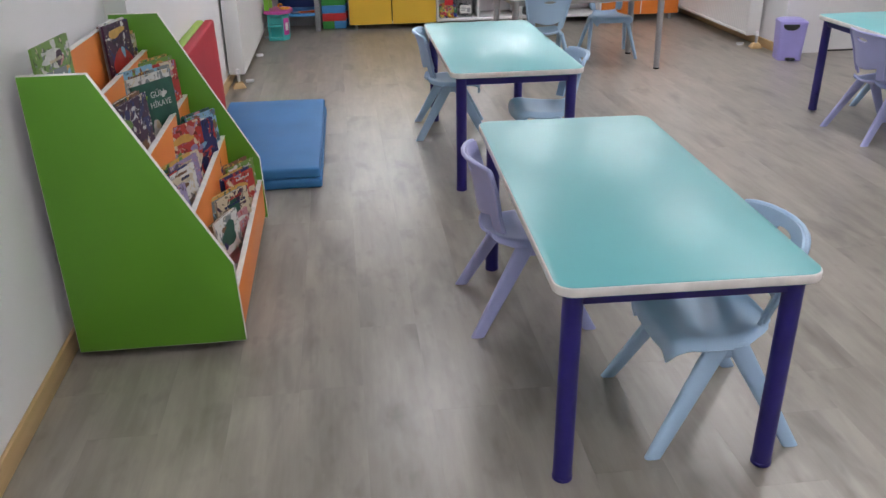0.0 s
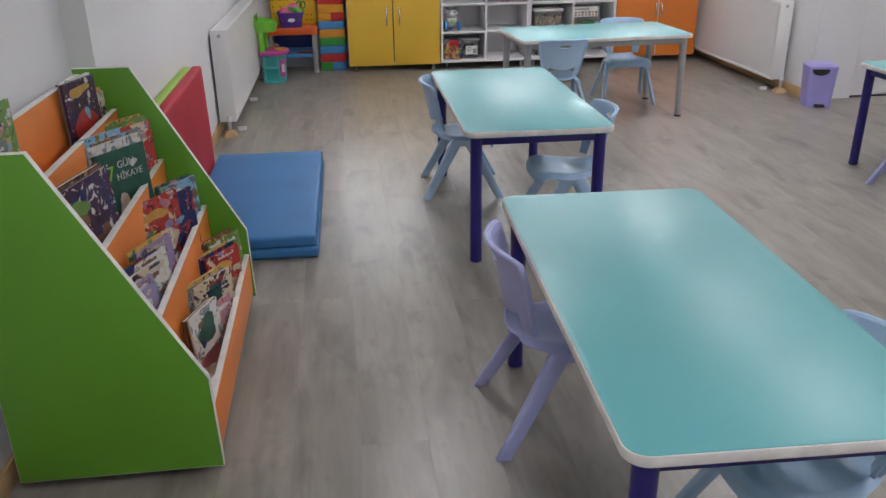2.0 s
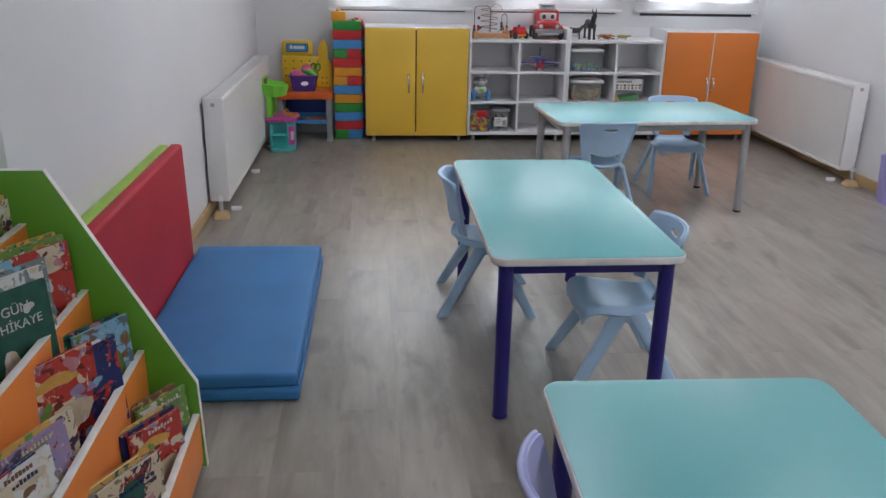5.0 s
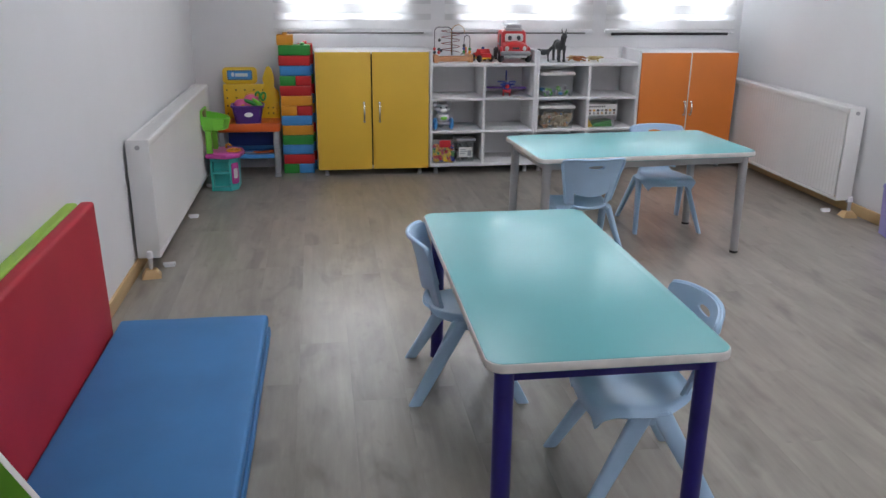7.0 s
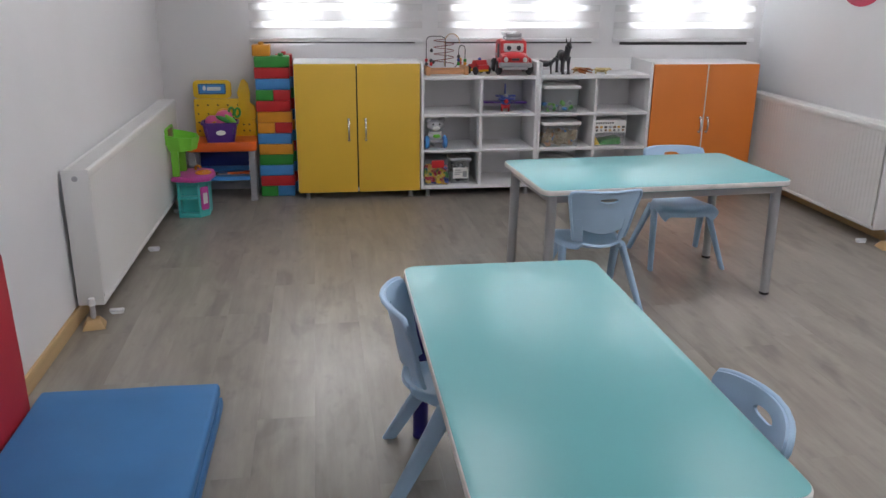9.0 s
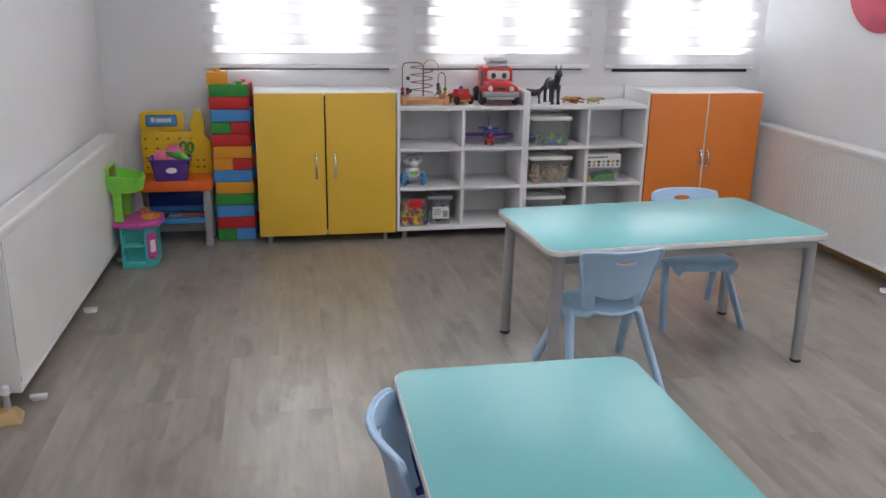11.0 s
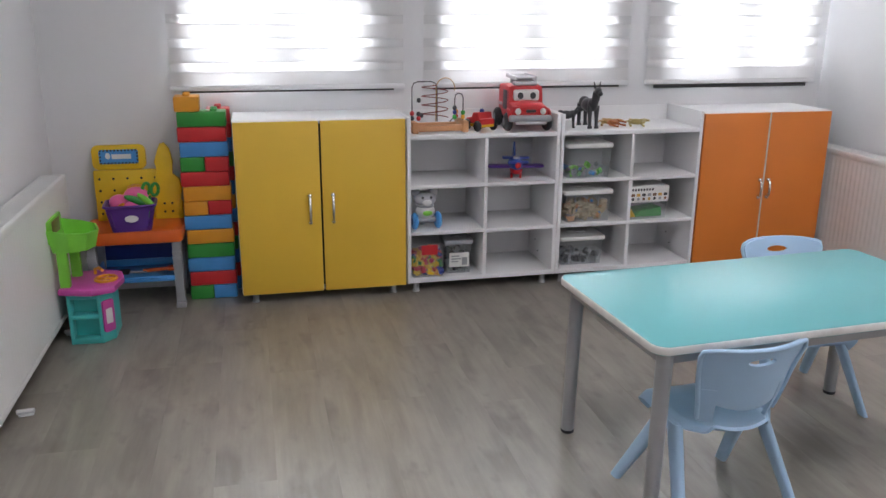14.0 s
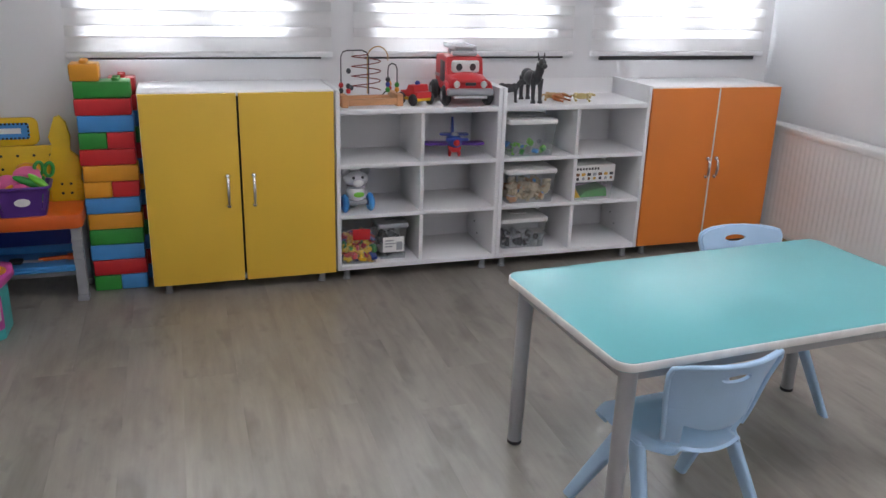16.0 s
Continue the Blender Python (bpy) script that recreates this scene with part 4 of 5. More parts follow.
def book(tier, y, w, h, t, off, lean, twist, cover, accents, letters=()):
    """A thin hardback standing on a ledge with its cover to the room; off: metres from the board behind it."""
    b = thing("book", f"thin children's picture book with a {cover} cover on the bookshelf", "book",
              pose(BX + TIERS[tier][0] + (0.046 if tier == 0 else 0.064) + (0.25 if tier == 0 else 0.46) * off, BY0 + y, FLOORS[tier] + 0.001, 0, 0, (-8 if tier == 0 and y > 0.5 else -25 if y > 0.5 else -15) - 0.8 * twist) @ pose(0, 0, 0, 0, -0.36 * lean, 0), "books on the bookshelf")
    h *= (0.80, 0.93, 0.93, 0.92)[tier]
    cm = COVER_MATS[cover]
    part("front_cover", box((t - 0.0015, -w / 2, 0), (t, w / 2, h), 0.0005, 1), cm if letters else PRINTS[cover], b, "printed cover")
    part("back_cover", box((0, -w / 2, 0), (0.0015, w / 2, h), 0.0005, 1), cm, b)
    part("spine", box((0.0004, -w / 2 - 0.0012, 0), (t - 0.0004, -w / 2 + 0.0008, h), 0.0005, 1), cm, b)
    part("pages", box((0.0016, -w / 2 + 0.001, 0.003), (t - 0.0016, w / 2 - 0.003, h - 0.003), 0), PAPER, b)
    rg = random.Random(int(1000 * y) + 7 * tier + int(1e4 * off))
    names = [k for k in COVERS if k != cover]
    for i, (ay, az, aw, ah, col) in enumerate(list(accents) + [(rg.uniform(-0.32, 0.32), rg.uniform(0.10, 0.88), rg.uniform(0.10, 0.22), rg.uniform(0.08, 0.18), rg.choice(names)) for _ in range(3)]):
        pts, n, ph = [], 14, rg.uniform(0, 6)
        for k in range(n):
            a = k / n * math.tau
            q = 1 + 0.22 * math.sin(2 * a + ph) + 0.16 * math.sin(3 * a + 2 * ph)
            yy = max(-0.47, min(0.47, ay + 0.5 * aw * q * math.cos(a)))
            zz = max(0.03, min(0.97, az + 0.5 * ah * q * math.sin(a)))
            pts.append((yy * w, zz * h))
        part("cover_picture", prism(pts, 0, 0.0004 + 0.00012 * i, m=pose(t - 0.0001, 0, 0, 90, 0, 90)), COVER_MATS[col], b)
    if not letters and rg.random() < 0.6:
        # unreadable title lines
        for k in range(rg.choice((1, 2))):
            wide, ty, tz = rg.uniform(0.35, 0.7), rg.uniform(-0.1, 0.1), 0.90 - 0.10 * k
            ink = COVER_MATS[rg.choice(("white", "amber", "cream") if cover not in ("white", "cream", "sky", "rose") else ("navy", "red", "brown"))]
            for i in range(8):
                y0 = (ty - wide / 2 + wide * i / 8) * w
                part("title_mark", box((t - 0.0001, y0, tz * h), (t + 0.0022, y0 + wide * w / 13, tz * h + rg.uniform(0.005, 0.010)), 0), ink, b)
    for text, size, ly, lz in letters:
        lettering(text, size, COVER_MATS["white"] if text != "7" else LIMEMAT, b, pose(t + 0.0022, ly * w, lz * h, 90, 0, 90))
    return b


A1 = [(0.0, 0.34, 0.62, 0.40, "cream"), (-0.1, 0.78, 0.55, 0.16, "amber")]
A2 = [(0.12, 0.30, 0.40, 0.36, "rose"), (-0.15, 0.55, 0.36, 0.30, "leaf"), (0.0, 0.85, 0.7, 0.10, "white")]
A3 = [(0.0, 0.66, 0.66, 0.22, "red"), (0.05, 0.28, 0.5, 0.3, "white"), (0.1, 0.9, 0.34, 0.12, "amber")]
A4 = [(-0.1, 0.40, 0.5, 0.34, "sky"), (0.2, 0.2, 0.3, 0.2, "red"), (0.1, 0.8, 0.6, 0.14, "cream")]
HEART = [(0.02, 0.42, 0.66, 0.44, "red"), (-0.05, 0.86, 0.6, 0.14, "amber"), (0.05, 0.14, 0.4, 0.12, "leaf")]
BOOKS = [
    # top tier: one tall magazine, then a leaning group of thin books
    (0, 0.150, 0.24, 0.365, 0.008, 0.000, 2, -12, "leaf", A2), (0, 0.115, 0.17, 0.27, 0.008, 0.020, 4, 0, "slate", A1),
    (0, 0.860, 0.17, 0.275, 0.010, -0.060, 4, 8, "brown", A4), (0, 0.845, 0.17, 0.285, 0.008, -0.020, 4, 8, "white", A2),
    (0, 0.825, 0.17, 0.280, 0.009, 0.020, 5, 9, "slate", A1), (0, 0.808, 0.17, 0.285, 0.009, 0.060, 5, 9, "plum", HEART),
    (0, 0.925, 0.11, 0.215, 0.010, 0.040, 4, 10, "amber", A4), (0, 0.945, 0.09, 0.200, 0.008, 0.075, 3, 10, "cream", A2),
    # second tier
    (1, 0.285, 0.26, 0.265, 0.010, 0.060, 8, -2, "plum", [(-0.20, 0.74, 0.40, 0.20, "leaf"), (0.22, 0.25, 0.3, 0.3, "brown"), (-0.1, 0.2, 0.5, 0.3, "brown")]),
    (1, 0.330, 0.24, 0.262, 0.012, 0.000, 7, -2, "brown", A1),
    (1, 0.640, 0.17, 0.290, 0.008, -0.035, 7, 5, "sky", [(0.05, 0.84, 0.5, 0.16, "leaf"), (0.1, 0.5, 0.5, 0.3, "slate"), (0.0, 0.2, 0.5, 0.2, "brown")]),
    (1, 0.690, 0.20, 0.272, 0.008, 0.040, 9, 9, "slate", A2), (1, 0.668, 0.20, 0.262, 0.008, 0.040, 10, 9, "white", A2),
    (1, 0.870, 0.18, 0.275, 0.008, -0.030, 8, 8, "amber", A3), (1, 0.880, 0.17, 0.268, 0.008, 0.010, 9, 9, "leaf", A3), (1, 0.868, 0.16, 0.255, 0.008, 0.045, 9, 9, "red", A4),
    # third tier: small books lying low, then a leaning group
    (2, 0.21, 0.16, 0.185, 0.010, 0.010, 16, 6, "cream", A2), (2, 0.185, 0.15, 0.175, 0.008, 0.060, 17, 2, "mauve", [(0.0, 0.5, 0.7, 0.3, "white"), (0.1, 0.2, 0.4, 0.2, "plum")]),
    (2, 0.30, 0.17, 0.195, 0.008, 0.020, 15, 8, "navy", A1), (2, 0.33, 0.17, 0.190, 0.008, 0.050, 16, 9, "white", A4), (2, 0.40, 0.16, 0.205, 0.008, 0.010, 14, 9, "amber", A4),
    (2, 0.42, 0.16, 0.195, 0.008, 0.050, 16, 10, "mauve", A1), (2, 0.48, 0.15, 0.190, 0.008, 0.040, 14, 11, "cream", A2),
    (2, 0.665, 0.18, 0.250, 0.010, -0.030, 9, 6, "red", A1), (2, 0.690, 0.18, 0.240, 0.008, 0.000, 10, 7, "white", A4), (2, 0.705, 0.18, 0.236, 0.008, 0.020, 11, 8, "slate", A1),
    (2, 0.722, 0.18, 0.236, 0.010, 0.046, 12, 8, "navy", [(0.1, 0.6, 0.16, 0.10, "sky"), (-0.2, 0.3, 0.14, 0.08, "white")]),
    (2, 0.850, 0.16, 0.240, 0.008, 0.000, 10, 9, "forest", A2), (2, 0.858, 0.16, 0.232, 0.008, 0.040, 11, 9, "sky", [(0.0, 0.5, 0.6, 0.5, "leaf")]),
    # lowest tier
    (3, 0.40, 0.16, 0.215, 0.010, 0.000, 14, 6, "brown", A2), (3, 0.385, 0.16, 0.225, 0.008, 0.045, 16, 6, "white", [(0.0, 0.68, 0.7, 0.34, "forest"), (0.05, 0.25, 0.8, 0.3, "rose")]),
    (3, 0.54, 0.18, 0.250, 0.010, -0.030, 11, 6, "amber", A1), (3, 0.555, 0.18, 0.240, 0.008, 0.010, 13, 7, "slate", A4),
    (3, 0.565, 0.18, 0.238, 0.008, 0.045, 14, 8, "cream", [(0.0, 0.60, 0.56, 0.46, "forest"), (0.0, 0.18, 0.8, 0.16, "rose")]), (3, 0.50, 0.15, 0.180, 0.008, 0.085, 16, 8, "rose", A2),
    (3, 0.765, 0.17, 0.245, 0.008, -0.020, 11, 8, "amber", A4), (3, 0.775, 0.17, 0.240, 0.008, 0.020, 12, 9, "navy", A1), (3, 0.772, 0.16, 0.235, 0.008, 0.055, 12, 9, "red", A1),
    (3, 0.870, 0.15, 0.255, 0.008, 0.000, 12, 9, "brown", A4), (3, 0.872, 0.16, 0.245, 0.008, 0.045, 13, 9, "leaf", [(0.05, 0.30, 0.9, 0.5, "sky"), (0.0, 0.25, 0.5, 0.2, "amber")]),
]
for row in BOOKS:
    book(*row)
book(1, 0.655, 0.190, 0.236, 0.009, 0.066, 11, 10, "forest", [(-0.1, 0.22, 0.26, 0.3, "white"), (0.22, 0.2, 0.22, 0.26, "red"), (0.02, 0.13, 0.5, 0.1, "cream")],
     [("7", 0.066, -0.27, 0.70), ("GÜN", 0.030, 0.06, 0.80), ("HİKAYE", 0.028, 0.10, 0.64)])


# ---- waste bin, wall decoration ----
def tapered(w0, d0, w1, d1, z0, z1, r, bm=None, at=(0, 0)):
    """An upright tub whose rounded outline grows from w0 x d0 to w1 x d1."""
    bm = bm or bmesh.new()
    a = [bm.verts.new((x + at[0], y + at[1], z0)) for x, y in outline(w0, d0, r)]
    b = [bm.verts.new((x + at[0], y + at[1], z1)) for x, y in outline(w1, d1, r)]
    n = len(a)
    bm.faces.new(a[::-1]), bm.faces.new(b)
    for i in range(n):
        bm.faces.new((a[i], a[(i + 1) % n], b[(i + 1) % n], b[i]))
    return bm


bin_ob = thing("waste_bin", "lilac plastic pedal bin with a black bag showing under its lid", "bin", pose(4.208, 6.232, 0, 0, 0, -14) @ Matrix.Scale(0.96, 4))
part("body", tapered(0.180, 0.180, 0.204, 0.204, 0.008, 0.282, 0.035), LILAC, bin_ob)
bag = [(0.060 * math.cos(k / 14 * math.pi), -0.046 * math.sin(k / 14 * math.pi) ** 0.7) for k in range(15)]
part("bag", prism(bag, 0.0, 0.006, bev=0.002, m=pose(-0.022, -0.0975, 0.276, 90, 0, 0)), BLACKP, bin_ob, "crumpled black bin bag showing under the lid")
bm = tapered(0.212, 0.212, 0.206, 0.206, 0.276, 0.292, 0.038)
tapered(0.206, 0.206, 0.150, 0.150, 0.292, 0.306, 0.038, bm=bm)
part("lid", bm, LILAC, bin_ob)
part("pedal", box((-0.035, -0.125, 0.008), (0.035, -0.085, 0.024), 0.006), BLACKP, bin_ob, "black pedal")
part("base_ring", tapered(0.180, 0.180, 0.181, 0.181, 0, 0.010, 0.03), LILAC, bin_ob)

pts = []
for k in range(40):
    a = k / 40 * math.tau
    pts.append((0.27 * math.cos(a) * (1 + 0.04 * math.cos(2 * a)), 0.26 * math.sin(a) * (1 - 0.10 * math.exp(-((a - math.pi / 2) / 0.25) ** 2))))
solo("wall_decoration", prism(pts, 0, 0.006, bev=0.001), material("red_card", (0.62, 0.06, 0.12, 1), 0.6, vary=0.08), "round red card decoration stuck on the wall", "decoration", m=pose(RW - 0.001, 7.31, 1.50, 90, 0, -90))


# ---- block tower in the corner ----
BH = 0.0692
BLOCK_MATS = {"g": T_GREEN, "b": T_BLUE, "r": T_RED, "o": T_ORANGE}
BLOCK_WORDS = {"g": "green", "b": "light blue", "r": "red", "o": "amber"}


def brick_toy(colour, x0, w, y0, z, lean):
    b = thing("toy_brick", f"large {BLOCK_WORDS[colour]} plastic building brick in a stacked tower", "toy brick", pose(x0 + lean, y0, z), "bricks of the tower")
    part("body", box((0.0006, 0, 0.0006), (w - 0.0006, 0.108, BH - 0.0006), 0.006, 3), BLOCK_MATS[colour], b)
    n = max(1, round(w / 0.055 / 2))
    for i in range(n):
        for j in (0.027, 0.081):
            x = w * (i + 0.5) / n
            part("stud", rod((x, j, BH - 0.001), (x, j, BH + 0.0135), 0.0165, 0.0155, n=16, cap=0.002), BLOCK_MATS[colour], b)


COURSES = ["gb", "r", "b", "g", "o", "b", "or", "o", "r", "gr", "b", "r", "g"]
for i, course in enumerate(COURSES):
    wob = 0.003 * math.sin(i * 2.1)
    if len(course) == 1:
        brick_toy(course, 0.748, 0.218, 8.135, i * BH, wob)
    else:
        brick_toy(course[0], 0.748, 0.109, 8.135, i * BH, wob)
        brick_toy(course[1], 0.857, 0.109, 8.135, i * BH, wob)
brick_toy("o", 0.740, 0.112, 8.135, 13 * BH, 0)
for i, c in enumerate("brbgrbobrgbr"):
    brick_toy(c, 0.766, 0.218, 8.25, i * BH, 0.002 * math.sin(i * 1.7))
brick_toy("r", 0.872, 0.109, 8.25, 12 * BH, 0)


# ---- toy workbench ----
bench = thing("toy_workbench", "yellow and orange plastic toy workbench with a blue tool tray", "toy workbench", pose(0.525, 8.16, 0))
for sx in (-1, 1):
    for sy in (-1, 1):
        bm = box((sx * 0.185 - 0.020, sy * 0.10 - 0.022, 0), (sx * 0.185 + 0.020, sy * 0.10 + 0.022, 0.33), 0.006)
        leg = part("leg", bm, T_GREY, bench, "grey plastic leg")
        part("foot", box((sx * 0.185 - 0.023, sy * 0.10 - 0.028, 0), (sx * 0.185 + 0.023, sy * 0.10 + 0.028, 0.026), 0.005), T_GREY, leg)
        bm = bmesh.new()
        for k in range(4):
            box((sx * 0.185 - 0.0215, sy * 0.10 - 0.0235, 0.17 + 0.03 * k), (sx * 0.185 + 0.0215, sy * 0.10 - 0.018, 0.186 + 0.03 * k), 0.001, bm=bm)
        part("leg_ribs", bm, T_GREY, leg)
part("tabletop", prism(outline(0.435, 0.30, 0.035), 0.325, 0.385, bev=0.010), T_ORED, bench, "orange worktop")
bm = prism(outline(0.36, 0.24, 0.02), 0.135, 0.148, bev=0.003)
for lo, hi in (((-0.18, -0.12, 0.148), (0.18, -0.108, 0.162)), ((-0.18, 0.108, 0.148), (0.18, 0.12, 0.182)), ((-0.18, -0.108, 0.148), (-0.168, 0.108, 0.19)), ((0.168, -0.108, 0.148), (0.18, 0.108, 0.19))):
    box(lo, hi, 0.004, bm=bm)
part("tray", bm, T_BLUE, bench, "blue tool tray")
part("rear_panel", box((-0.17, 0.122, 0.150), (0.17, 0.130, 0.322), 0.003), T_DBLUE, bench, "dark lower panel")
board = part("pegboard", box((-0.175, 0.085, 0.384), (0.125, 0.105, 0.625), 0.006), T_YELLOW, bench, "yellow pegboard")
# no real holes: black discs paint their shade on the board
for i in range(5):
    for j in range(4):
        part("peg_hole_shade", rod((-0.15 + 0.062 * i, 0.0838, 0.42 + 0.055 * j), (-0.15 + 0.062 * i, 0.0856, 0.42 + 0.055 * j), 0.0058, n=10), BLACKP, board)
tall = [(0.085, 0.384), (0.212, 0.384), (0.212, 0.46), (0.205, 0.475), (0.214, 0.53), (0.206, 0.575), (0.176, 0.60), (0.182, 0.66), (0.170, 0.72), (0.148, 0.748), (0.128, 0.742), (0.112, 0.70), (0.098, 0.66), (0.108, 0.62), (0.092, 0.56), (0.085, 0.48)]
part("side_tower", prism(tall, 0, 0.03, bev=0.004, m=pose(0, 0.106, 0, 90, 0, 0)), T_YELLOW, bench, "yellow tool-shaped side panel")
# black discs again paint the holes' shade on the tower
for z in (0.42, 0.46):
    for x in (0.13, 0.165):
        part("peg_hole_shade", rod((x, 0.0745, z), (x, 0.0765, z), 0.0058, n=10), BLACKP, bench)
bm = bmesh.new()
for k in range(6):
    box((0.186, 0.071, 0.40 + 0.018 * k), (0.208, 0.077, 0.408 + 0.018 * k), 0.0015, bm=bm)
part("ruler_ridges", bm, T_YELLOW, bench)
sign = part("sign", prism(outline(0.238, 0.116, 0.030), 0, 0.024, bev=0.007, m=pose(-0.055, 0.110, 0.684, 90, 0, 0)), T_YELLOW, bench, "yellow sign frame")
part("sign_face", prism(outline(0.172, 0.066, 0.010), 0, 0.003, m=pose(-0.055, 0.0865, 0.688, 90, 0, 0)), T_BLUE, sign, "blue sign face")
bm = bmesh.new()
for k in range(11):
    for z in (0.6585, 0.7175):
        box((-0.137 + 0.0155 * k, 0.0815, z - 0.004), (-0.129 + 0.0155 * k, 0.0837, z + 0.004), 0, bm=bm)
for z in (0.672, 0.688, 0.704):
    for x in (-0.139, 0.024):
        box((x, 0.0815, z - 0.004), (x + 0.007, 0.0837, z + 0.004), 0, bm=bm)
part("sign_checks", bm, BLACKP, sign, "black checked border")
bm = box((-0.085, 0.0815, 0.678), (0.0, 0.0838, 0.700), 0.001)
part("sign_bar", bm, T_WHITE, sign, "pale lettering bar")
part("sign_bar", ball((-0.102, 0.0835, 0.692), 0.014, None, 12, (0.8, 0.1, 1.1)), T_WHITE, sign)
# tools in the tray
tool = thing("toy_wrench", "orange plastic toy wrench lying in the blue tray", "toy tool", pose(0.60, 8.165, 0.149, 0, 0, 8) @ Matrix.Scale(1.25, 4))
part("shaft", box((-0.05, -0.008, 0), (0.05, 0.008, 0.012), 0.003), T_ORED, tool)
part("jaw", prism([(0.04, -0.018), (0.075, -0.02), (0.072, -0.008), (0.055, 0), (0.072, 0.008), (0.075, 0.02), (0.04, 0.018)], 0, 0.013, bev=0.002), T_ORED, tool)
tool = thing("toy_saw", "black and grey plastic toy saw lying in the blue tray", "toy tool", pose(0.455, 8.15, 0.149, 0, 0, -6) @ Matrix.Scale(1.2, 4))
part("grip", prism(outline(0.045, 0.035, 0.012), 0, 0.014, bev=0.003), BLACKP, tool)
part("blade", box((0.02, -0.010, 0.004), (0.085, 0.012, 0.007), 0.001), T_SILVER, tool)

# ---- basket of toy food on the workbench ----
basket = thing("basket", "purple plastic basket heaped with toy fruit and cutters", "basket", pose(0.525, 8.075, 0.386, 0, 0, 3) @ Matrix.Scale(1.12, 4))


def basket_wall(rows=5):
    bm = bmesh.new()
    rings = []
    for j in range(rows + 1):
        z = 0.104 * j / rows
        rings.append([bm.verts.new((x, y, z)) for x, y in outline(0.150 + 0.038 * j / rows, 0.105 + 0.03 * j / rows, 0.02, 10)])
    n = len(rings[0])
    for j in range(rows):
        for i in range(n):
            if not (1 <= j <= 3 and i % 3 == 1):
                bm.faces.new((rings[j][i], rings[j][(i + 1) % n], rings[j + 1][(i + 1) % n], rings[j + 1][i]))
    bm.faces.new(rings[0][::-1])
    bmesh.ops.recalc_face_normals(bm, faces=list(bm.faces))
    bmesh.ops.solidify(bm, geom=list(bm.faces), thickness=0.003)
    return bm


part("tub", basket_wall(), T_PURPLE, basket)
part("rim", tube([(x, y, 0.105) for x, y in outline(0.194, 0.141, 0.024, 6)], 0.006, 8, closed=True), T_PURPLE, basket)
part("badge", prism([(0.026 * math.cos(k / 20 * math.tau), 0.014 * math.sin(k / 20 * math.tau)) for k in range(20)], 0, 0.003, m=pose(0.005, -0.0645, 0.055, 82, 0, 0)), T_WHITE, basket, "white oval badge")


def toy_fruit(label, mat, p, r, squash, rot=(0, 0, 0)):
    solo("toy_fruit", ball((0, 0, 0), r, None, 18, squash), mat, label, "toy fruit", "toy food in the basket", m=pose(*p, *rot))


toy_fruit("pink plastic toy fruit heaped in the basket", T_HOT, (0.552, 8.085, 0.535), 0.046, (1.2, 1, 0.9))
toy_fruit("pink plastic toy fruit heaped in the basket", T_HOT, (0.480, 8.065, 0.512), 0.040, (1.1, 1, 0.9))
toy_fruit("pink plastic toy fruit heaped in the basket", T_HOT, (0.530, 8.035, 0.486), 0.035, (1, 0.9, 1))
toy_fruit("orange plastic toy fruit heaped in the basket", T_ORANGE, (0.550, 8.115, 0.556), 0.034, (1.3, 1, 0.8))
toy_fruit("amber plastic toy carrot heaped in the basket", T_ORANGE, (0.482, 8.03, 0.496), 0.030, (0.35, 0.35, 1.2), (20, 50, 0))
toy_fruit("green plastic toy cucumber heaped in the basket", T_GREEN, (0.565, 8.040, 0.520), 0.055, (1.2, 0.32, 0.3), (0, 25, 10))
toy_fruit("lime plastic toy bean heaped in the basket", T_LIME, (0.600, 8.035, 0.522), 0.046, (1.1, 0.3, 0.32), (0, 40, -10))
sc = thing("toy_scissors", "green plastic toy scissors stuck in the basket", "toy tool", pose(0.608, 8.08, 0.522, 0, 8, 10) @ Matrix.Scale(1.3, 4))
part("blade", box((-0.006, -0.003, -0.07), (0.006, 0.003, 0.01), 0.002), T_GREEN, sc)
for x in (-0.013, 0.016):
    part("finger_loop", tube([(x + 0.012 * math.cos(k / 14 * math.tau), 0, 0.032 + 0.021 * math.sin(k / 14 * math.tau)) for k in range(14)], 0.0055, 8, closed=True), T_GREEN, sc)

# ---- toy kitchen ----
kitchen = thing("toy_kitchen", "aqua, magenta and lime plastic toy kitchen standing by the radiator", "toy kitchen", pose(0.385, 7.775, 0, 0, 0, -3) @ Matrix.Scale(0.93, 4))
bm = prism([(-0.088, -0.068), (0.050, -0.072), (0.050, -0.118), (0.094, -0.062), (0.09, 0.075), (0.03, 0.105), (-0.09, 0.10)], 0, 0.238, bev=0.008)
part("base", bm, T_AQUA, kitchen, "aqua base")
bm = box((-0.090, -0.118, 0.0), (-0.074, -0.060, 0.238), 0.005)
box((0.036, -0.118, 0.0), (0.052, -0.060, 0.238), 0.005, bm=bm)
for z0, z1 in ((0.0, 0.028), (0.118, 0.138), (0.212, 0.237)):
    box((-0.082, -0.117, z0), (0.044, -0.060, z1), 0.005, bm=bm)
part("niche_frames", bm, T_AQUA, kitchen, "raised frames of the little niches")
door = part("oven_door", prism(outline(0.060, 0.15, 0.012), 0, 0.010, bev=0.002, m=pose(0.0715, -0.0905, 0.125, 90, 0, 52)), T_PINK, kitchen, "magenta oven door with a sticker")
part("sticker", prism(outline(0.034, 0.07, 0.006), 0, 0.0015, m=pose(0.0795, -0.0970, 0.125, 90, 0, 52)), T_WHITE, door, "white sticker")
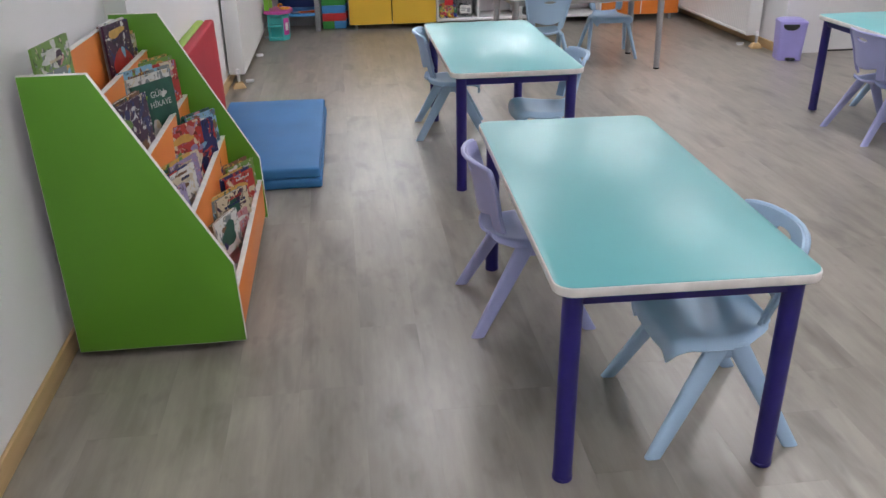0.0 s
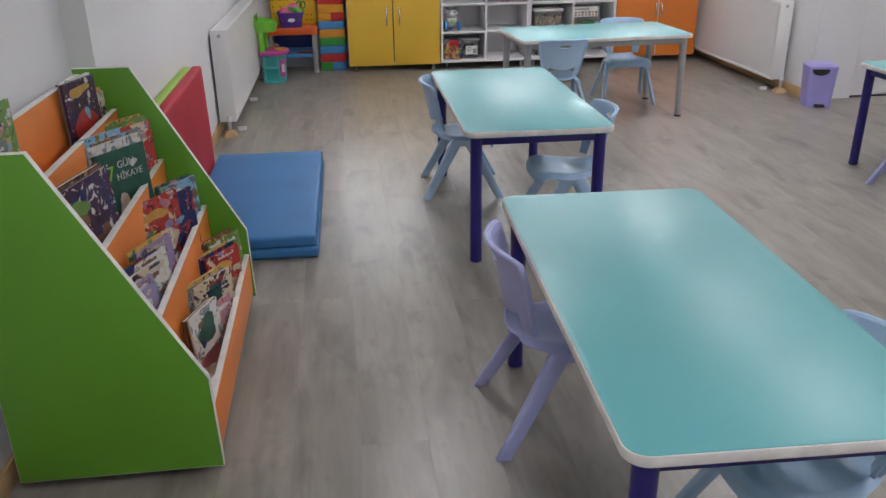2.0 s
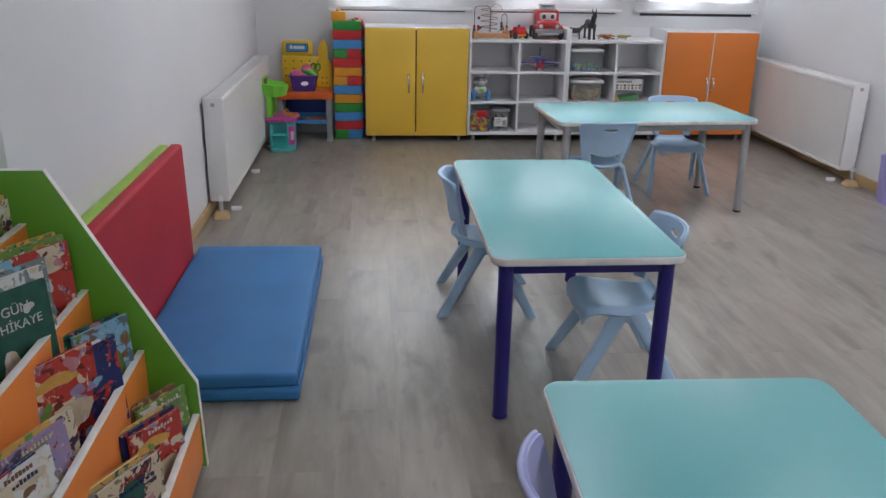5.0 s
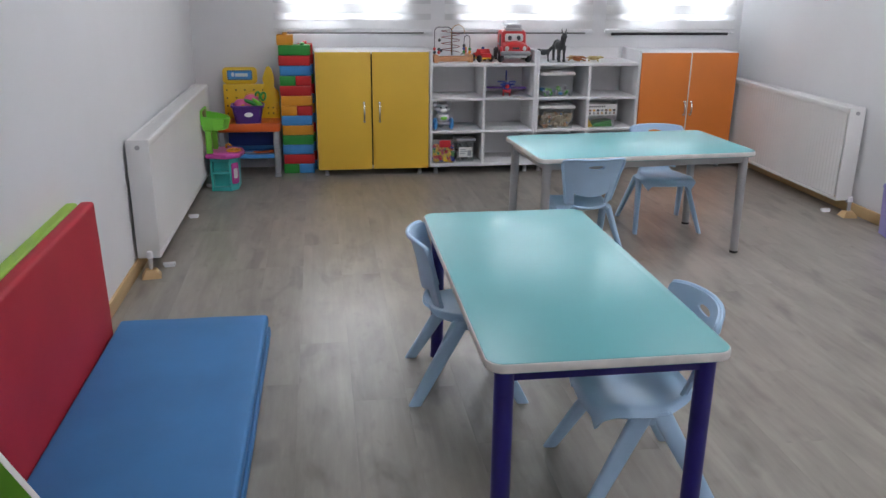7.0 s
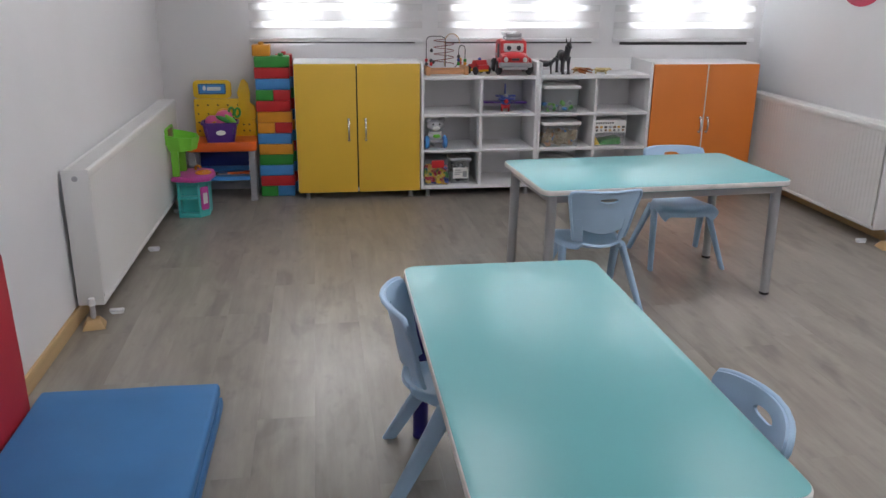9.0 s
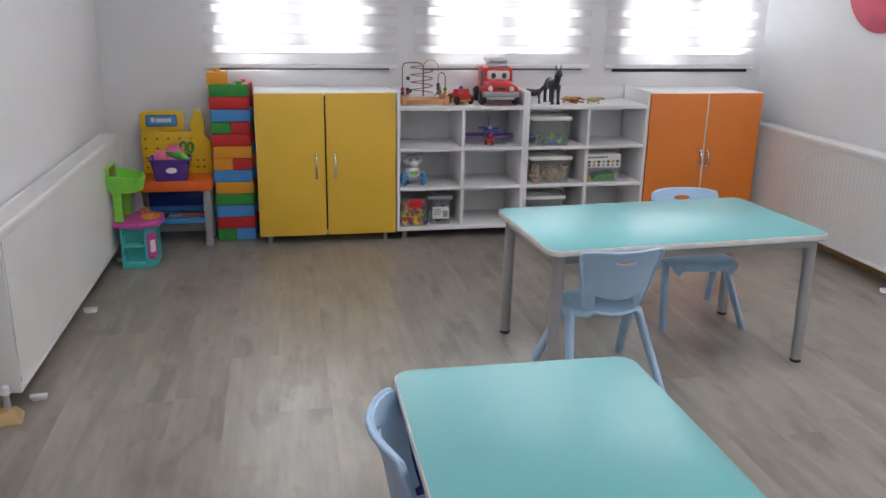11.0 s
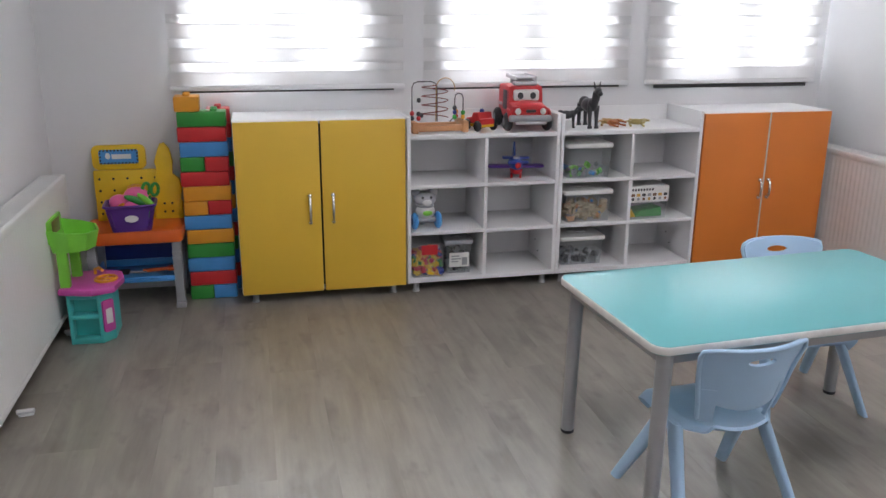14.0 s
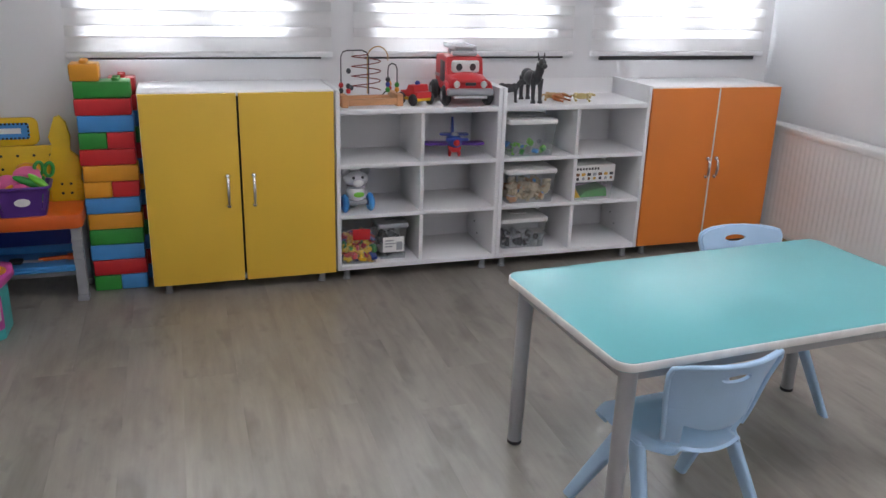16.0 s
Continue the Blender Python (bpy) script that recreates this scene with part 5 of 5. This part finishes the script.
bm = prism([(-0.115, -0.135), (0.03, -0.165), (0.12, -0.12), (0.135, 0.02), (0.11, 0.11), (0.02, 0.15), (-0.115, 0.13)], 0.238, 0.272, bev=0.012)
part("counter", bm, T_PINK, kitchen, "magenta counter")
part("sink_ring", tube([(0.065 + 0.045 * math.cos(k / 24 * math.tau), -0.02 + 0.05 * math.sin(k / 24 * math.tau), 0.276) for k in range(24)], 0.007, 8, closed=True), T_ORANGE, kitchen, "amber hob ring")
part("spokes", rod((0.025, -0.02, 0.276), (0.105, -0.02, 0.276), 0.005, n=8, bm=rod((0.065, -0.065, 0.276), (0.065, 0.025, 0.276), 0.005, n=8)), T_ORANGE, kitchen)
part("tap", tube([(0.0, 0.07, 0.27), (0.0, 0.07, 0.295), (0.02, 0.055, 0.305), (0.04, 0.035, 0.298)], 0.008, 8), T_ORANGE, kitchen, "amber tap")
for x, y in ((-0.085, -0.105), (-0.075, 0.055)):
    part("post", box((x - 0.022, y - 0.016, 0.27), (x + 0.022, y + 0.016, 0.462), 0.006), T_LIME, kitchen, "lime post")
part("shelf_bracket", rod((-0.055, 0.02, 0.40), (-0.04, 0.02, 0.40), 0.006, n=10), T_LIME, kitchen)
bm = bmesh.new()
hood = [(-0.135, -0.140), (-0.045, -0.148), (0.028, -0.112), (0.058, -0.020), (0.028, 0.072), (-0.045, 0.106), (-0.135, 0.100)]
ring0 = [bm.verts.new((-0.04 + (x + 0.04) * 0.80, -0.02 + (y + 0.02) * 0.82, 0.432)) for x, y in hood]
ring1 = [bm.verts.new((x, y, 0.535 - 0.14 * (x + 0.135))) for x, y in hood]
n = len(hood)
bm.faces.new(ring0[::-1])
for i in range(n):
    bm.faces.new((ring0[i], ring0[(i + 1) % n], ring1[(i + 1) % n], ring1[i]))
bmesh.ops.recalc_face_normals(bm, faces=list(bm.faces))
bmesh.ops.solidify(bm, geom=list(bm.faces), thickness=0.008)
part("hood_bowl", bm, T_LIME, kitchen, "lime faceted top shelf", angle=30)
part("hood_back", box((-0.139, -0.130, 0.47), (-0.122, 0.090, 0.572), 0.008), T_LIME, kitchen)
part("hood_sticker", box((-0.1218, -0.07, 0.495), (-0.1203, 0.05, 0.56), 0.001), COVER_MATS["brown"], kitchen, "brown sticker")


# ---- toys along the top of the shelving ----
TZ = 0.785


def wheel_part(parent, p, r, w, hub):
    x, y, z = p
    tyre = part("wheel", rod((x - w / 2, y, z), (x + w / 2, y, z), r, n=22, cap=min(0.3 * r, 0.4 * w)), T_BLACK, parent, "black tyre")
    part("hub", rod((x - w / 2 - 0.0015, y, z), (x + w / 2 + 0.0015, y, z), r * 0.42, n=14), hub, tyre)


maze = thing("bead_maze", "wooden bead maze with looping wires and painted beads", "bead maze", pose(1.955, 8.125, TZ, 0, 0, 4) @ Matrix.Diagonal((1.06, 1.0, 1.17, 1)))
for y in (-0.052, 0.052):
    part("base_rail", box((-0.125, y - 0.012, 0.006), (0.125, y + 0.012, 0.030), 0.003), WOOD, maze)
for x in (-0.118, 0.118):
    part("base_foot", box((x - 0.014, -0.07, 0), (x + 0.014, 0.07, 0.046), 0.004), WOOD, maze)
arch = [(-0.118, 0.0, 0.04)] + [(-0.118, 0, 0.15 + 0.01 * k) for k in range(4)] + [(-0.11, 0, 0.197), (-0.09, 0, 0.203), (-0.03, 0, 0.203), (-0.008, 0.0, 0.195), (0, 0, 0.18), (0.0, 0.0, 0.04)]
part("wire", tube(arch, 0.0026, 8), T_COAL, maze, "dark bent wire")
helix = [(-0.03 + 0.062 * math.cos(a * 0.5236) + 0.02, 0.03 * math.sin(a * 0.5236), 0.055 + 0.0030 * a) for a in range(0, 46)]
part("wire", tube(helix, 0.0021, 8), toy("maroon_wire", 0.20, 0.030, 0.028), maze, "dark red coiled wire")
part("wire", tube([(0.045 + 0.045 * math.cos(radians(a)), 0.02, 0.17 + 0.045 * math.sin(radians(a))) for a in range(-10, 200, 12)] + [(0.0, 0.02, 0.04)], 0.0024, 8), T_TAN, maze, "tan looping wire")
arch = [(0.118, -0.02, 0.04), (0.118, -0.02, 0.135), (0.112, -0.02, 0.15), (0.095, -0.02, 0.156), (0.082, -0.02, 0.148), (0.078, -0.02, 0.13), (0.078, -0.02, 0.06), (0.055, -0.02, 0.04)]
part("wire", tube(arch, 0.0026, 8), T_COAL, maze, "dark bent wire")
for k, (x, y, z, mm) in enumerate(((-0.118, 0, 0.056, T_COAL), (-0.118, 0, 0.076, T_RED), (-0.095, -0.03, 0.058, T_RED), (-0.095, -0.03, 0.076, T_COAL), (-0.075, 0.0, 0.066, T_COAL), (-0.086, 0.0, 0.128, T_COAL), (0.078, -0.02, 0.058, T_GREEN), (0.078, -0.02, 0.078, T_DBLUE), (0.078, -0.02, 0.096, T_COAL), (0.118, -0.02, 0.058, T_ORANGE), (0.118, -0.02, 0.075, T_GREEN), (0.10, 0.03, 0.058, T_RED), (0.10, 0.03, 0.075, T_ORANGE))):
    part("bead", ball((x, y, z), 0.0105, None, 12), mm, maze)

car = thing("toy_truck", "small red plastic toy truck with black tyres", "toy truck", pose(2.172, 8.125, TZ, 0, 0, 22))
part("chassis", box((-0.05, -0.062, 0.020), (0.05, 0.06, 0.034), 0.004), T_YELLOW, car, "yellow chassis")
bm = prism([(-0.065, 0.034), (0.065, 0.034), (0.062, 0.058), (0.02, 0.064), (0.006, 0.088), (-0.035, 0.09), (-0.045, 0.062), (-0.063, 0.06)], -0.042, 0.042, bev=0.007, m=pose(0, 0, 0, 90, 0, 90))
part("body", bm, T_RED, car)
part("beacon", ball((0, -0.012, 0.094), 0.012, None, 12), T_DBLUE, car, "blue beacon")
part("tow_bar", box((0.045, 0.02, 0.058), (0.085, 0.028, 0.064), 0.002), T_RED, car)
for x in (-0.048, 0.048):
    for y in (-0.042, 0.042):
        wheel_part(car, (x, y, 0.026), 0.026, 0.024, T_BLACK)

eng = thing("toy_fire_engine", "large red plastic toy fire engine with a silver ladder", "toy fire engine", pose(2.400, 8.165, TZ, 0, 0, -4) @ Matrix.Diagonal((1.12, 1.18, 1.25, 1)))
bm = prism([(-0.135, 0.040), (0.130, 0.040), (0.137, 0.075), (0.128, 0.098), (0.06, 0.108), (0.045, 0.168), (-0.02, 0.175), (-0.13, 0.165)], -0.078, 0.078, bev=0.014, m=pose(0, 0, 0, 90, 0, -90))
part("body", bm, T_RED, eng, "red moulded body")
part("bonnet", ball((0, -0.085, 0.088), 0.060, None, 20, (1.28, 1.0, 0.50)), T_RED, eng)
part("bumper", box((-0.096, -0.147, 0.040), (0.096, -0.118, 0.066), 0.010, 3), T_GREY, eng, "grey bumper")
part("windscreen", box((-0.058, -0.066, 0.112), (0.058, -0.045, 0.156), 0.012, 3), T_WHITE, eng, "white windscreen")
for x in (-0.028, 0.028):
    part("screen_disc", rod((x, -0.064, 0.133), (x, -0.0675, 0.133), 0.013, n=16), T_COAL, eng, "dark round spot")
part("grille", box((-0.022, -0.1475, 0.076), (0.022, -0.138, 0.088), 0.004), T_COAL, eng, "dark grille")
lad = part("ladder", box((-0.046, -0.055, 0.190), (-0.038, 0.13, 0.206), 0.002), T_SILVER, eng, "silver ladder")
part("rail", box((0.038, -0.055, 0.190), (0.046, 0.13, 0.206), 0.002), T_SILVER, lad)
for k in range(9):
    part("rung", rod((-0.040, -0.047 + 0.021 * k, 0.199), (0.040, -0.047 + 0.021 * k, 0.199), 0.004, n=8), T_SILVER, lad)
part("ladder_mount", box((-0.05, 0.0, 0.165), (0.05, 0.04, 0.192), 0.005), T_GREY, eng)
for x in (-0.055, 0.055):
    part("headlight", ball((x, -0.138, 0.080), 0.013, None, 14, (1, 0.5, 1)), T_WHITE, eng, "white headlight")
    part("door_line", box((x * 1.43 - 0.001, -0.03, 0.075), (x * 1.43 + 0.001, 0.04, 0.150), 0.0005), T_COAL, eng, "dark door joint")
    part("side_window", box((x * 1.42 - 0.002, -0.02, 0.118), (x * 1.42 + 0.002, 0.032, 0.150), 0.0015), T_COAL, eng, "dark side window")
    part("side_stripe", box((x * 1.43 - 0.001, 0.055, 0.085), (x * 1.43 + 0.001, 0.125, 0.097), 0.0005), T_SILVER, eng, "silver stripe")
part("bumper_lip", box((-0.070, -0.152, 0.030), (0.070, -0.130, 0.042), 0.006, 3), T_SILVER, eng, "silver lower lip")
part("light_bar", box((-0.052, -0.045, 0.170), (0.052, -0.015, 0.186), 0.006), T_SILVER, eng)
for x in (-0.088, 0.088):
    for y in (-0.09, 0.092):
        wheel_part(eng, (x, y, 0.036), 0.036, 0.036, T_GREY)
    part("mudguard", tube([(x, -0.09 + 0.044 * math.cos(radians(a)), 0.036 + 0.044 * math.sin(radians(a))) for a in range(10, 171, 20)], 0.009, 8), T_RED, eng)


def toy_animal(name, label, m, mats, k, neck, ears=True):
    """A moulded four-legged figure about k times a foal's size; it faces -y."""
    bm = ball((0, 0.0, 0.098), 0.034, None, 18, (0.80, 1.75, 0.95))
    ball((0, 0.045, 0.106), 0.030, bm, 14, (0.85, 1.0, 0.95)), ball((0, -0.045, 0.104), 0.029, bm, 14, (0.8, 1.0, 1.05))
    tube([(0, -0.052, 0.105), (0, -0.072, 0.105 + neck * 0.5), (0, -0.080, 0.105 + neck)], 0.018, 12, bm)
    ball((0, -0.092, 0.110 + neck), 0.019, bm, 14, (0.75, 1.25, 0.95)), ball((0, -0.114, 0.101 + neck), 0.013, bm, 12, (0.8, 1.2, 0.9))
    if ears:
        for x in (-0.010, 0.010):
            rod((x, -0.080, 0.120 + neck), (x * 1.5, -0.078, 0.150 + neck), 0.006, 0.0015, 8, bm)
    for x in (-0.016, 0.016):
        for y, b in ((-0.05, -0.004), (0.055, 0.008)):
            rod((x, y, 0.10), (x, y + b, 0.05), 0.014, 0.0085, 10, bm)
            rod((x, y + b, 0.052), (x, y + b - 0.003, 0.004), 0.0085, 0.0075, 10, bm)
            rod((x, y + b - 0.004, 0.012), (x, y + b - 0.005, 0.0), 0.0095, 0.011, 10, bm)
    tube([(0, 0.075, 0.115), (0, 0.092, 0.10), (0, 0.096, 0.06)], 0.007, 8, bm)
    bmesh.ops.transform(bm, matrix=Matrix.Scale(k, 4), verts=list(bm.verts))
    return solo(name, bm, mats, label, "toy animal", "toy animals on the shelf", m=m, angle=60)


toy_animal("toy_horse", "black plastic toy horse with raised ears", pose(2.738, 8.13, TZ, 0, 0, 2), T_COAL, 1.12, 0.058)
toy_animal("toy_foal", "small dark plastic toy animal beside the black horse", pose(2.618, 8.12, TZ, 0, 0, 75), T_COAL, 0.66, 0.035, ears=False)
toy_animal("toy_deer", "tan plastic toy animal lying on its side", pose(2.835, 8.095, TZ + 0.018, 0, 84, 60), T_TAN, 0.55, 0.04)
toy_animal("toy_tiger", "orange plastic toy animal lying on its side", pose(2.895, 8.06, TZ + 0.018, 0, 84, 120), toy("rust_toy_vinyl", 0.42, 0.13, 0.03), 0.52, 0.02, ears=False)
toy_animal("toy_giraffe", "pale spotted plastic toy animal lying on its side", pose(2.975, 8.055, TZ + 0.018, 0, 84, 70), toy("straw_toy_vinyl", 0.55, 0.44, 0.18), 0.55, 0.05)

# ---- what stands in the compartments ----
plane = thing("toy_plane", "blue and red plastic toy propeller plane with purple wings", "toy plane", pose(2.352, 8.10, 0.546, 0, 0, -8) @ Matrix.Scale(1.12, 4))
part("fuselage", ball((0, 0, 0.062), 0.032, None, 18, (1.0, 2.1, 1.05)), toy("royal_toy_plastic", 0.035, 0.10, 0.42), plane)
part("belly", ball((0, -0.02, 0.038), 0.026, None, 16, (1.1, 1.5, 0.75)), T_RED, plane, "red belly")
part("wing", prism(outline(0.255, 0.06, 0.02), 0.048, 0.057, bev=0.002), T_PURPLE, plane, "purple wing")
part("upper_wing", prism(outline(0.120, 0.042, 0.014), 0.086, 0.093, bev=0.002), T_DBLUE, plane, "short dark blue upper wing")
part("cockpit", ball((0, -0.022, 0.090), 0.015, None, 14, (1.0, 1.2, 0.8)), T_SILVER, plane, "silver cockpit")
part("tail_fin", prism([(-0.03, 0), (0.02, 0), (0.012, 0.075), (-0.005, 0.08)], -0.004, 0.004, bev=0.001, m=pose(0, 0.045, 0.075, 90, 0, 90)), toy("royal_fin_plastic", 0.03, 0.08, 0.40), plane)
part("propeller", prism(outline(0.095, 0.012, 0.005), -0.002, 0.002, m=pose(0, -0.069, 0.08, 90, 0, 8)), T_DBLUE, plane)
part("spinner", ball((0, -0.068, 0.066), 0.014, None, 12), T_RED, plane)
for x in (-0.02, 0.02):
    part("wheel", rod((x - 0.005, -0.02, 0.014), (x + 0.005, -0.02, 0.014), 0.014, n=16, cap=0.003), T_RED, plane)

pet = thing("toy_robot", "grey and white wheeled toy animal with blue wheels", "toy", pose(1.886, 8.070, 0.316, 0, 0, 4) @ Matrix.Scale(1.14, 4))
part("body", ball((0, 0, 0.074), 0.040, None, 20, (1.05, 1.05, 0.85)), T_WHITE, pet)
PALEGREY = toy("pale_grey_toy_plastic", 0.50, 0.51, 0.54)
head = part("head", ball((0, 0.008, 0.128), 0.042, None, 20, (1.22, 0.95, 0.72)), PALEGREY, pet, "grey flattened head")
part("muzzle", ball((0, -0.026, 0.118), 0.020, None, 14, (1.1, 0.7, 0.75)), T_WHITE, head, "white muzzle")
for x in (-0.018, 0.018):
    part("eye", ball((x, -0.024, 0.139), 0.0065, None, 10), T_COAL, head, "dark round eye")
for x in (-0.040, 0.040):
    part("ear", ball((x, 0.015, 0.158), 0.020, None, 14, (1.05, 0.55, 1.0)), PALEGREY, pet, "grey round ear")
    wheel = part("wheel", rod((x * 1.30 - 0.011, -0.016, 0.037), (x * 1.30 + 0.011, -0.016, 0.037), 0.037, n=22, cap=0.008), T_BLUE, pet, "blue wheel")
    part("hub", rod((x * 1.30 - 0.0125, -0.016, 0.037), (x * 1.30 + 0.0125, -0.016, 0.037), 0.014, n=14), T_DBLUE, wheel)
part("chest_badge", ball((0, -0.036, 0.074), 0.017, None, 14, (1.3, 0.5, 0.7)), T_LIME, pet, "green chest badge")
part("collar", tube([(0.034 * math.cos(k / 20 * math.tau), 0.004 + 0.034 * math.sin(k / 20 * math.tau), 0.100) for k in range(20)], 0.005, 8, closed=True), T_GREY, pet)
part("axle", rod((-0.055, -0.01, 0.04), (0.055, -0.01, 0.04), 0.012, n=12), T_GREY, pet)
part("caster", ball((0, 0.055, 0.018), 0.018, None, 12), T_GREY, pet)


PALEWOOD = material("pale_wood", (0.58, 0.46, 0.30, 1), 0.55, vary=0.2, scale=14, bump=0.08)


def tub_with_lid(label, p, w, d, h, lid, fill, seed, rot=0, fill_up=0.6):
    """A clear plastic box with a lid and loose pieces inside."""
    b = thing("storage_box", label, "storage box", pose(*p, 0, 0, rot), "plastic boxes on the shelves")
    bm = bmesh.new()
    a = [bm.verts.new((x, y, 0)) for x, y in outline(w * 0.92, d * 0.92, 0.012)]
    c = [bm.verts.new((x, y, h)) for x, y in outline(w, d, 0.012)]
    bm.faces.new(a[::-1])
    for i in range(len(a)):
        bm.faces.new((a[i], a[(i + 1) % len(a)], c[(i + 1) % len(a)], c[i]))
    bmesh.ops.solidify(bm, geom=list(bm.faces), thickness=0.0018)
    part("tub", bm, CLEAR, b, "clear plastic tub")
    if lid is not None:
        top = part("lid", prism(outline(w + 0.014, d + 0.014, 0.018), h, h + 0.022, bev=0.005), lid, b, "snap-on lid")
        part("lid_grip", box((-w * 0.18, -0.02, h + 0.021), (w * 0.18, 0.02, h + 0.028), 0.004), lid, top)
    rg = random.Random(seed)
    for mm, share in fill:
        bm = bmesh.new()
        for _ in range(share):
            q = Vector((rg.uniform(-0.40, 0.40) * w, rg.uniform(-0.42, 0.30) * d, 0.012 + rg.random() ** 1.3 * h * fill_up))
            s = rg.uniform(0.008, 0.014)
            box((-s * 1.4, -s, -s * 0.7), (s * 1.4, s, s * 0.7), 0.002, 1, bm=bm, turn=pose(*q, rg.uniform(0, 180), rg.uniform(0, 180), rg.uniform(0, 180)))
        tagged(part("loose_pieces", bm, mm, b, "small loose pieces"), kind="stuff")
    return b


tub_with_lid("clear box of coloured building pieces with a red label panel", (1.890, 8.10, 0.079), 0.166, 0.19, 0.172, None, [(T_YELLOW, 90), (T_RED, 110), (T_ORANGE, 40), (T_GREEN, 40), (T_DBLUE, 40)], 3)
box_red = thing("label_card", "red card label standing in the clear box", "card", pose(1.895, 8.006, 0.20))
part("card", box((-0.040, -0.001, -0.005), (0.040, 0.001, 0.045), 0.0005), T_RED, box_red)
wire_box = tub_with_lid("clear box with a pale printed label and dark contents", (2.052, 8.12, 0.079), 0.135, 0.16, 0.150, T_GREY, [(T_COAL, 26), (T_GREY, 12)], 5)
lab = part("paper_label", box((-0.050, -0.083, 0.035), (0.050, -0.0815, 0.108), 0.0004), T_WHITE, wire_box, "white printed label")
bm = bmesh.new()
for k, (x0, x1) in enumerate(((-0.04, 0.0), (-0.04, 0.01), (-0.04, -0.005))):
    box((x0, -0.0842, 0.088 - 0.014 * k), (x1, -0.0832, 0.094 - 0.014 * k), 0, bm=bm)
box((0.014, -0.0842, 0.044), (0.042, -0.0832, 0.084), 0, bm=bm)
part("label_print", bm, T_GREY, lab)
tub_with_lid("clear lidded box of green toys", (2.715, 8.115, 0.546), 0.235, 0.20, 0.150, T_WHITE, [(T_LIME, 9), (T_GREEN, 2), (T_GREY, 9), (T_BLUE, 3)], 8, fill_up=0.22)
tub_with_lid("clear lidded box of wooden building pieces", (2.725, 8.13, 0.316), 0.250, 0.22, 0.142, T_WHITE, [(PALEWOOD, 90), (WOOD, 24), (T_BLUE, 5)], 9)
tub_with_lid("clear lidded box of small grey parts", (2.715, 8.15, 0.079), 0.235, 0.20, 0.130, T_WHITE, [(T_COAL, 20), (T_GREY, 40)], 10, fill_up=0.32)
game = thing("game_box", "white printed game carton with dark pictures on a clear tub", "box", pose(3.050, 8.095, 0.316, 0, 0, 2) @ Matrix.Diagonal((1.28, 1.0, 1.04, 1)))
part("lower_tub", tapered(0.165, 0.15, 0.172, 0.155, 0.0, 0.085, 0.01), CLEAR, game, "clear lower tub")
part("green_piece", prism([(-0.05, 0.0), (0.075, 0.0), (0.07, 0.045), (-0.02, 0.03)], -0.06, 0.05, bev=0.003, m=pose(0, 0, 0.004, 90, 0, 0)), T_GREEN, game, "green piece inside")
part("yellow_piece", prism([(-0.078, 0.0), (-0.04, 0.0), (-0.07, 0.055)], -0.06, 0.05, bev=0.002, m=pose(0, 0, 0.004, 90, 0, 0)), T_YELLOW, game, "yellow piece inside")
carton = part("carton", box((-0.088, -0.079, 0.086), (0.088, 0.078, 0.165), 0.002), T_WHITE, game, "white carton")
for k in range(7):
    for j in range(2):
        w = 0.011 + 0.005 * ((k * 3 + j) % 3)
        part("picture", prism(outline(w, 0.014, 0.004), 0, 0.001, m=pose(-0.072 + 0.024 * k, -0.0789, 0.103 + 0.020 * j, 90, 0, 0)), (T_COAL, T_GREY, COVER_MATS["brown"], COVER_MATS["amber"])[(k + 2 * j) % 4], carton)
for k in range(8):
    part("title_mark", box((-0.078 + 0.0125 * k, -0.0802, 0.144), (-0.070 + 0.0125 * k, -0.0792, 0.155), 0), T_COAL, carton, "dark title bar")


# ---- floor planks ----
PW, PL = 0.1835, 1.235
plank_mesh = mesh_of(box((-PW / 2 + 0.00004, -PL / 2 + 0.00004, -0.0074), (PW / 2 - 0.00004, PL / 2 - 0.00004, 0.0), 0.0002, 1), PLANK)
rng = random.Random(7)
col, px = 0, 0.91 - 5 * PW
while px < RFAR:
    py = 3.99 - 5 * PL + (0 if col == 5 else rng.choice((0.31, 0.62, 0.93, 0.45, 0.78)) + rng.uniform(-0.05, 0.05))
    while py < YB:
        cx, cy = px + PW / 2, py + PL / 2
        if not (cx > RW + 0.2 and cy - PL / 2 > STEP + 0.05) and cy + PL / 2 > Y0:
            p = new("plank", plank_mesh)
            p.parent = floor_ob
            lo, hi = max(py, Y0), min(py + PL, YB)
            cy = (lo + hi) / 2
            p.matrix_basis = pose(cx, cy, rng.uniform(-0.0002, 0.0), rng.uniform(-0.015, 0.015), rng.uniform(-0.03, 0.03), 0) @ Matrix.Diagonal((1, (hi - lo) / PL, 1, 1))
        py += PL
    px += PW
    col += 1
